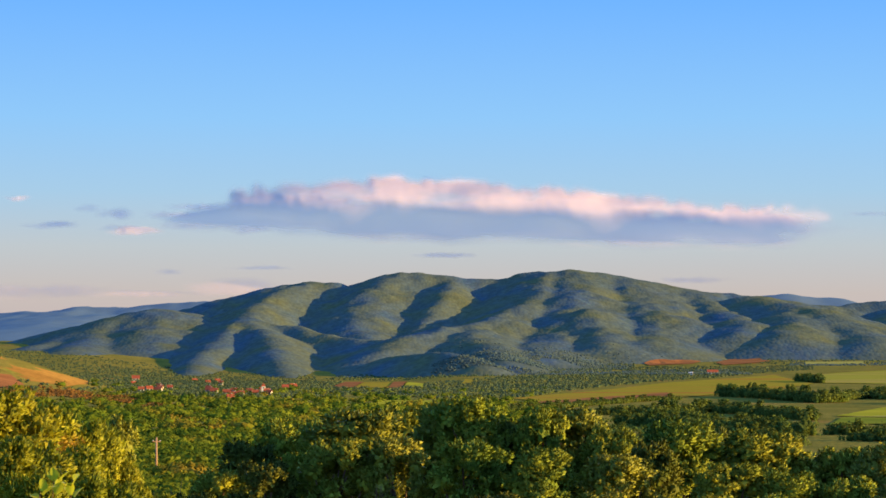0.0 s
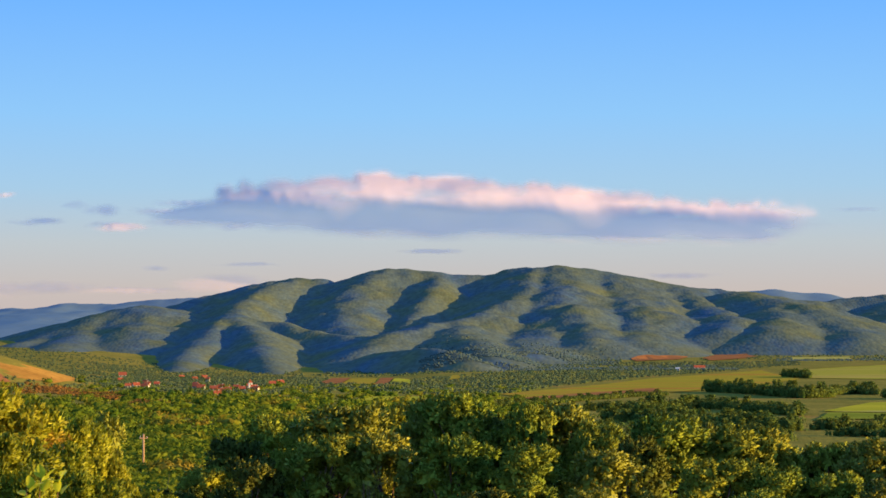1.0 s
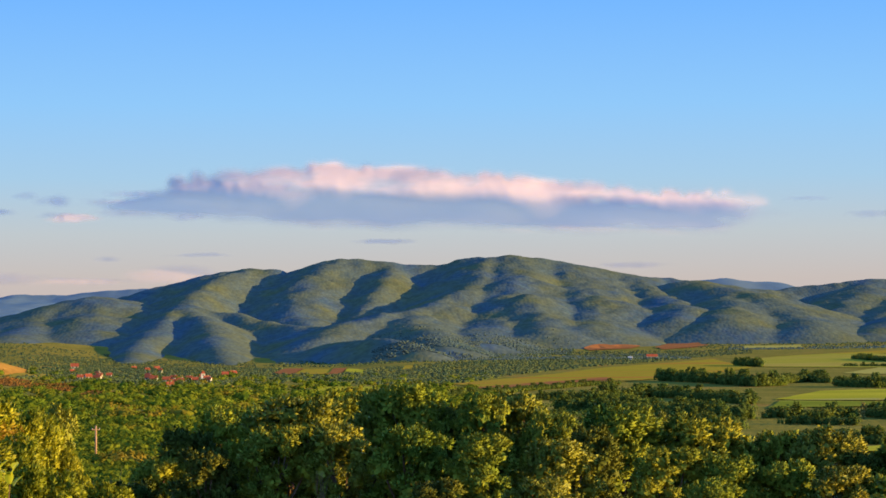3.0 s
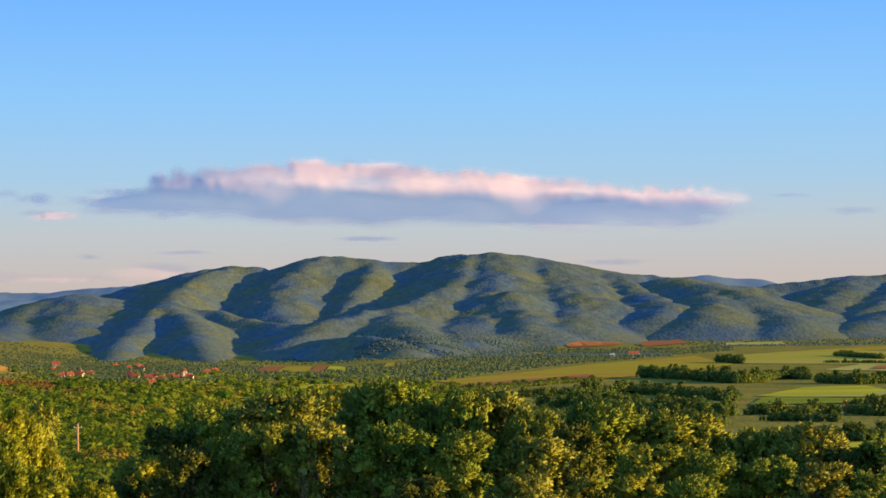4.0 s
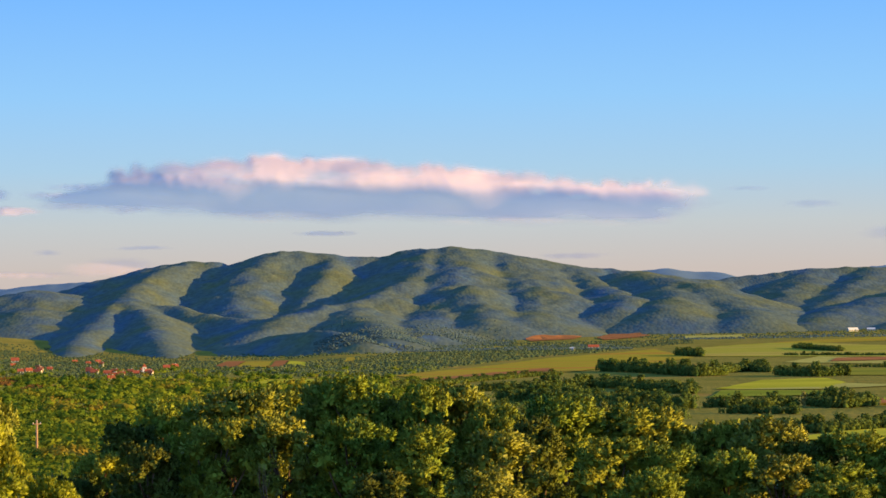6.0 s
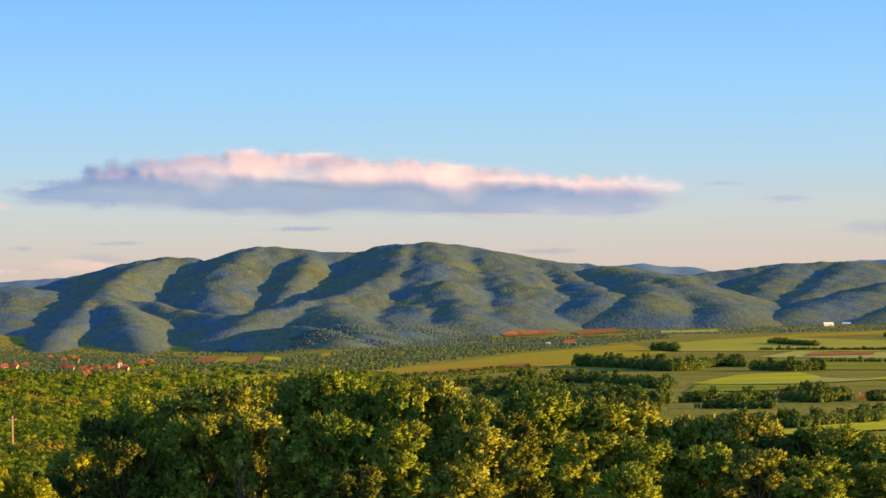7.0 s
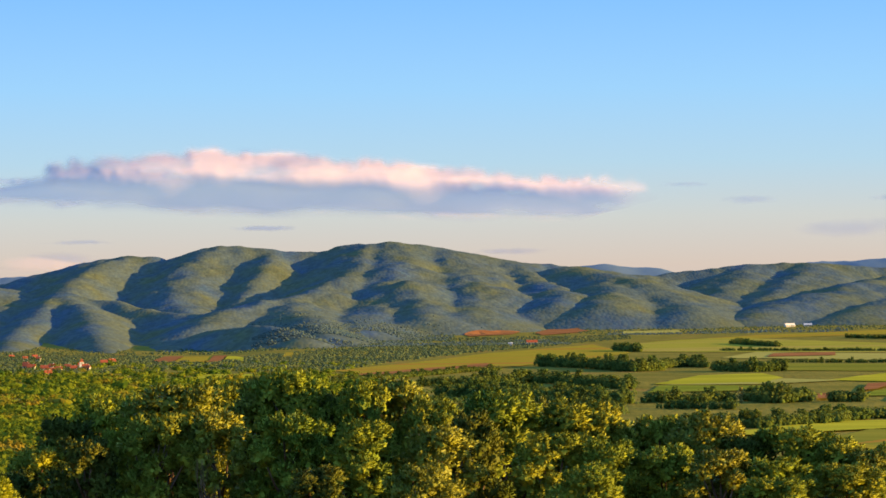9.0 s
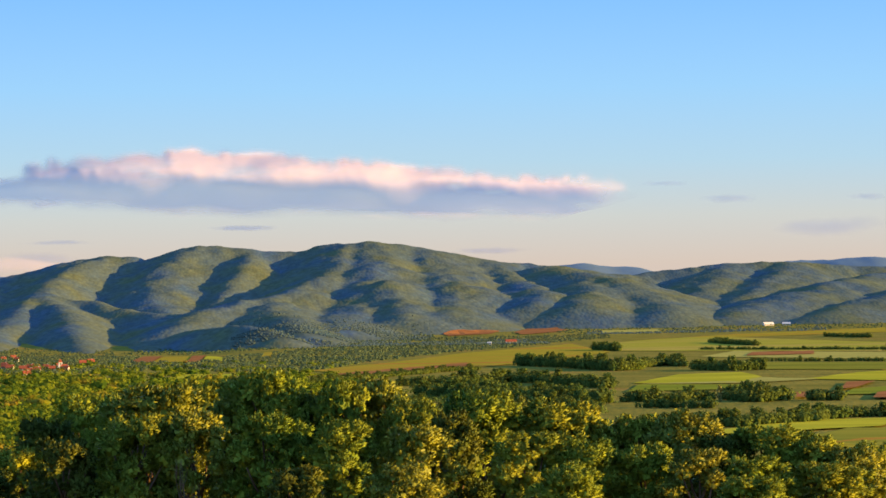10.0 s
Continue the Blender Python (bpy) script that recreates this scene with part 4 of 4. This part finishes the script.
thicket("hedge", spots, TREE_LEAF, "rough dark green undergrowth along the rows of trees", "hedge", 40, 95, 0.30)

spots = []
while len(spots) < 9000:
    d = 1 / rnd.uniform(1 / 1750, 1 / 230)
    a = radians(rnd.uniform(-13.5, 3.0))
    x, y = d * math.sin(a), d * math.cos(a)
    if not any(inside(c, x, y) for _, c in FIELDS) and float(grain(x, y, 60, 9, 2)) > -0.55 and not (abs(x / y + 0.1253) < 0.0035 and y < 391):
        h = rnd.choice((0.8, 1.0, 1.3, 1.6, 2.1, 2.8)) * rnd.uniform(0.8, 1.2) * min(1.3, 0.4 + d / 1000)
        spots.append((x, y, h, h * rnd.uniform(1.0, 1.7)))
canopy("scrub", [(x, y, h * 0.7, w * 0.65) for x, y, h, w in spots], SHRUB_LEAF, "rounded sunlit green shrubs that cover the slope", "scrub", 91)
thicket("scrub", spots, SHRUB_LEAF, "loose yellow-green leafy tops of the scrub on the slope", "scrub", 30, 90, 0.26)

# dry reddish shrubs along the upper edge of the slope
spots = []
while len(spots) < 900:
    x, y = rnd.uniform(-330, -100), rnd.uniform(900, 1420)
    if inside(RED_BAND, x, y) or any(c == "heath" and inside(p, x, y) for c, p in FIELDS):
        h = rnd.uniform(0.7, 2.0)
        spots.append((x, y, h, h * rnd.uniform(0.8, 1.3)))
canopy("heath", [(x, y, h * 0.7, w * 0.6) for x, y, h, w in spots], HEATH, "low reddish-brown dry shrubs on the slope", "scrub", 97, sides=6)
thicket("heath", spots, HEATH, "loose dry reddish twigs of the shrubs on the slope", "scrub", 20, 98, 0.3)


# ---- houses ----
def house_meshes(w, d, h, rise, tiles):
    bm = bmesh.new()
    box(bm, -w / 2, w / 2, -d / 2, d / 2, -0.6, h)
    for s in (-1, 1):
        a = [bm.verts.new((s * w / 2, y, z)) for y, z in ((-d / 2, h), (d / 2, h), (0, h + rise))]
        bm.faces.new(a if s > 0 else a[::-1])
    wall = bm_mesh("wall", bm, PLASTER)
    bm = bmesh.new()
    e = 0.4
    for s in (-1, 1):
        y0, z0 = s * (d / 2 + e), h - e * rise / (d / 2)
        lo = [bm.verts.new((x, y, z)) for x, y, z in ((-w / 2 - e, y0, z0), (w / 2 + e, y0, z0), (w / 2 + e, 0, h + rise), (-w / 2 - e, 0, h + rise))]
        hi = [bm.verts.new(q.co + Vector((0, 0, 0.22))) for q in lo]
        for k in range(4):
            bm.faces.new((lo[k], lo[(k + 1) % 4], hi[(k + 1) % 4], hi[k]))
        bm.faces.new(hi)
        bm.faces.new(lo[::-1])
    bmesh.ops.recalc_face_normals(bm, faces=bm.faces[:])
    roof = bm_mesh("roof", bm, tiles)
    bm = bmesh.new()
    box(bm, -0.5, 0.5, -0.05, 0.05, -0.6, 0.6)
    window = bm_mesh("window", bm, GLASS)
    bm = bmesh.new()
    box(bm, -0.3, 0.3, -0.3, 0.3, 0, 1.3)
    chimney = bm_mesh("chimney", bm, PLASTER)
    return wall, roof, window, chimney


def house(x, y, w, turn, label, long=1.0, pale=0):
    d, h, rise = w * 0.8 / long, 2.3, w * 0.36 / long
    wall, roof, window, chimney = house_meshes(w, d, h, rise, PALE_ROOF if pale and x > 100 else ROOF)
    ob = tagged(new("house"), label, "house", "houses in the valley")
    ob.matrix_basis = pose(x, y, float(ground(x, y)), 0, 0, turn)
    part("wall", wall, ob)
    r = part("roof", roof, ob)
    part("chimney", chimney, r).location = (w * 0.22, d * 0.18, h + rise * 0.45)
    n = max(2, int(w / 3))
    for k in range(n):
        part("window", window, ob).location = ((k + 0.5) / n * w - w / 2, -d / 2 - 0.02, 1.3)
    return ob


HOUSES += [(rnd.uniform(-215, -105), rnd.uniform(1500, 1860), rnd.uniform(4.0, 5.5), 0) for _ in range(8)]
for x, y, w, pale in HOUSES:
    far = x > 100
    label = ("long white farm building with a pale roof in the valley" if pale else "long farm building with a red tiled roof in the valley") if far else "whitewashed village house with a red tiled gable roof"
    house(x, y, max(w * 0.85, 3.6), rnd.uniform(-25, 25), label, 2.0 if far else 1.0, pale)


# ---- church tower in the village ----
def church_tower(x, y, w, h):
    ob = tagged(new("church_tower"), "small whitewashed church tower with a red pyramid roof", "tower")
    ob.matrix_basis = pose(x, y, float(ground(x, y)), 0, 0, 12)
    bm = bmesh.new()
    box(bm, -w / 2, w / 2, -w / 2, w / 2, -0.5, h)
    part("wall", bm_mesh("wall", bm, PALE_ROOF), ob)
    bm = bmesh.new()
    e = w / 2 + 0.25
    foot = [bm.verts.new((a * e, b * e, h)) for a, b in ((-1, -1), (1, -1), (1, 1), (-1, 1))]
    top = bm.verts.new((0, 0, h + w * 0.9))
    bm.faces.new(foot[::-1])
    for k in range(4):
        bm.faces.new((foot[k], foot[(k + 1) % 4], top))
    part("roof", bm_mesh("roof", bm, ROOF), ob)
    bm = bmesh.new()
    box(bm, -0.3, 0.3, -0.06, 0.06, -0.5, 0.5)
    part("window", bm_mesh("window", bm, GLASS), ob).location = (0, -w / 2 - 0.02, h - 1.0)


church_tower(-123, 1563, 2.6, 5.0)


# ---- utility pole ----
def utility_pole(x, y, height):
    ob = tagged(new("utility_pole"), "bare wooden utility pole with a crossarm among the scrub", "utility pole")
    ob.matrix_basis = pose(x, y, float(ground(x, y)), 0, 0, 14)
    bm = bmesh.new()
    tube(bm, [(0, 0, -0.5), (0, 0, height * 0.5), (0, 0, height)], [0.21, 0.19, 0.16], 8)
    part("post", bm_mesh("post", bm, WOOD, True), ob)
    bm = bmesh.new()
    box(bm, -0.7, 0.7, -0.2, -0.1, height - 0.75, height - 0.6)
    arm = part("crossarm", bm_mesh("crossarm", bm, WOOD), ob)
    bm = bmesh.new()
    tube(bm, [(0, 0, 0), (0, 0, 0.12), (0, 0, 0.2)], [0.04, 0.06, 0.03], 6)
    me = bm_mesh("insulator", bm, CERAMIC, True)
    for dx in (-0.6, 0.6):
        part("insulator", me, arm).location = (dx, -0.15, height - 0.6)


utility_pole(-49.0, 390.8, 6.1)


# ---- clouds ----
FAR = 4750.0


def cloud(name, xs, zs, dense, near, label):
    """A bank of vapour. xs and zs lie in the plane y = FAR; near: metres by which its skin comes closer."""
    y = FAR - near
    k = y / FAR
    r, c = zs.shape
    idx = np.arange(r * c).reshape(r, c)
    q = np.stack([idx[:-1, :-1], idx[:-1, 1:], idx[1:, 1:], idx[1:, :-1]], -1).reshape(-1, 4)
    used = np.unique(q[(dense > 0.004).ravel()[q].any(1)])
    v, f = sheet(xs * k, y, EYE + (zs - EYE) * k, dense > 0.004)
    me = mesh_of(name, v, f, VAPOUR, True)
    attr = me.attributes.new("thick", "FLOAT", "POINT")
    attr.data.foreach_set("value", np.clip(dense, 0, 1).ravel()[used].astype(np.float32))
    return tagged(new(name, me), label, "cloud", "clouds over the mountain", "structure")


xs, zs = np.meshgrid(np.arange(-720, 960, 3.0), np.arange(205, 410, 3.0))
line_top = np.interp(xs, [p[0] for p in CLOUD_TOP], [p[1] for p in CLOUD_TOP])
line_base = np.interp(xs, [p[0] for p in CLOUD_BASE], [p[1] for p in CLOUD_BASE])
for _ in range(500):
    # no corners along the cloud
    line_base[:, 1:-1] = (line_base[:, :-2] + 2 * line_base[:, 1:-1] + line_base[:, 2:]) / 4
smooth_top = line_top.copy()
for _ in range(500):
    smooth_top[:, 1:-1] = (smooth_top[:, :-2] + 2 * smooth_top[:, 1:-1] + smooth_top[:, 2:]) / 4
base = line_base + 14 * grain(xs, zs * 2, 130, 52, 3)
up = np.clip((zs - line_base) / np.maximum(smooth_top - line_base, 1), 0, 1)
# round heads along the top
head, rim = np.zeros_like(xs), np.zeros_like(xs)
wx, wz = xs + 10 * grain(xs, zs, 30, 61, 2), zs + 8 * grain(xs, zs, 30, 63, 2)
for k in range(95):
    hx = rnd.uniform(-445, 800)
    r = rnd.uniform(13, 36) * (1.0 if hx < 450 else 0.65)
    hz = float(np.interp(hx, [p[0] for p in CLOUD_TOP], [p[1] for p in CLOUD_TOP])) - r * rnd.uniform(0.75, 1.25)
    s = np.hypot(wx - hx, (wz - hz) * 1.1) / r
    head = head + (np.sqrt(np.clip(1 - s * s, 0, 1)) ** 1.3 * r * 0.13) ** 4
    rim = np.maximum(rim, ease(1.25, 0.55, s))
head = head ** 0.25
for _ in range(7):
    # vapour has no creases
    head = (head + np.roll(head, 1, 0) + np.roll(head, -1, 0) + np.roll(head, 1, 1) + np.roll(head, -1, 1)) / 5
    rim = (rim + np.roll(rim, 1, 0) + np.roll(rim, -1, 0) + np.roll(rim, 1, 1) + np.roll(rim, -1, 1)) / 5
edge = np.maximum(rim, ease(2, 26, line_top + 5 * grain(xs, zs, 38, 50, 3) - zs))
edge = np.minimum(edge, ease(-24, 26, zs - base)) * ease(-670, -520, xs + 80 * grain(xs, zs * 4, 60, 58, 2)) * ease(900, 620, xs + 60 * grain(xs, zs * 4, 50, 66, 2))
dense = np.clip(edge * (0.92 + 0.6 * grain(xs, zs * 3.5, 90, 54, 3)), 0, 0.50 + 0.38 * ease(0.25, 0.8, up))
# thinner towards one end
dense = dense * (1 - 0.15 * ease(300, 800, xs))
# it swells towards the valley: an underside, sunlit heads above
rough = np.clip(up - 0.22 * ease(150, 700, xs) + 0.13 * grain(xs, zs * 2.2, 150, 81, 2), -0.3, 1.05)
tall = np.maximum(smooth_top - line_base, 30)
near = -0.24 * (xs - 100) + tall * (5.2 * rough - 4.2 * rough * rough) + 0.9 * head * ease(0.3, 0.9, rough) + 2.5 * grain(xs, zs * 2, 70, 59, 2) + up * (3 * grain(xs, zs, 24, 71, 2) + 1.0 * grain(xs, zs, 9, 72, 1))
for _ in range(4):
    near = (near + np.roll(near, 1, 0) + np.roll(near, -1, 0) + np.roll(near, 1, 1) + np.roll(near, -1, 1)) / 5
cloud("cloud", xs, zs, dense, near, "long flat cumulus cloud with sunlit pink tops and a blue-grey base")

for k, (cx, cz, a, b, turn) in enumerate(WISPS):
    xs, zs = np.meshgrid(np.linspace(cx - 1.4 * a, cx + 1.4 * a, 80), np.linspace(cz - 1.6 * b, cz + 1.6 * b, 32))
    e = np.hypot((xs - cx) / a, (zs - cz) / b)
    dense = ease(1.0, 0.1, e + 0.4 * grain(xs, zs * 3, b * 3.5, 60 + k, 3)) * (0.60 if k < 3 else 0.42 if k < 6 or k in (10, 17) else 0.28)
    # the sheet of vapour is turned to the sun or away from it
    cloud("cloud", xs, zs, dense, -60 - turn * (xs - cx) * 0.4 + (2.6 * (zs - cz) if turn < 0.5 else -0.6 * (zs - cz)) + 3 * grain(xs, zs, b * 2, 80 + k, 2), "small thin wisp of pinkish cloud low in the sky" if turn > 0 else "small thin wisp of blue-grey cloud low in the sky")
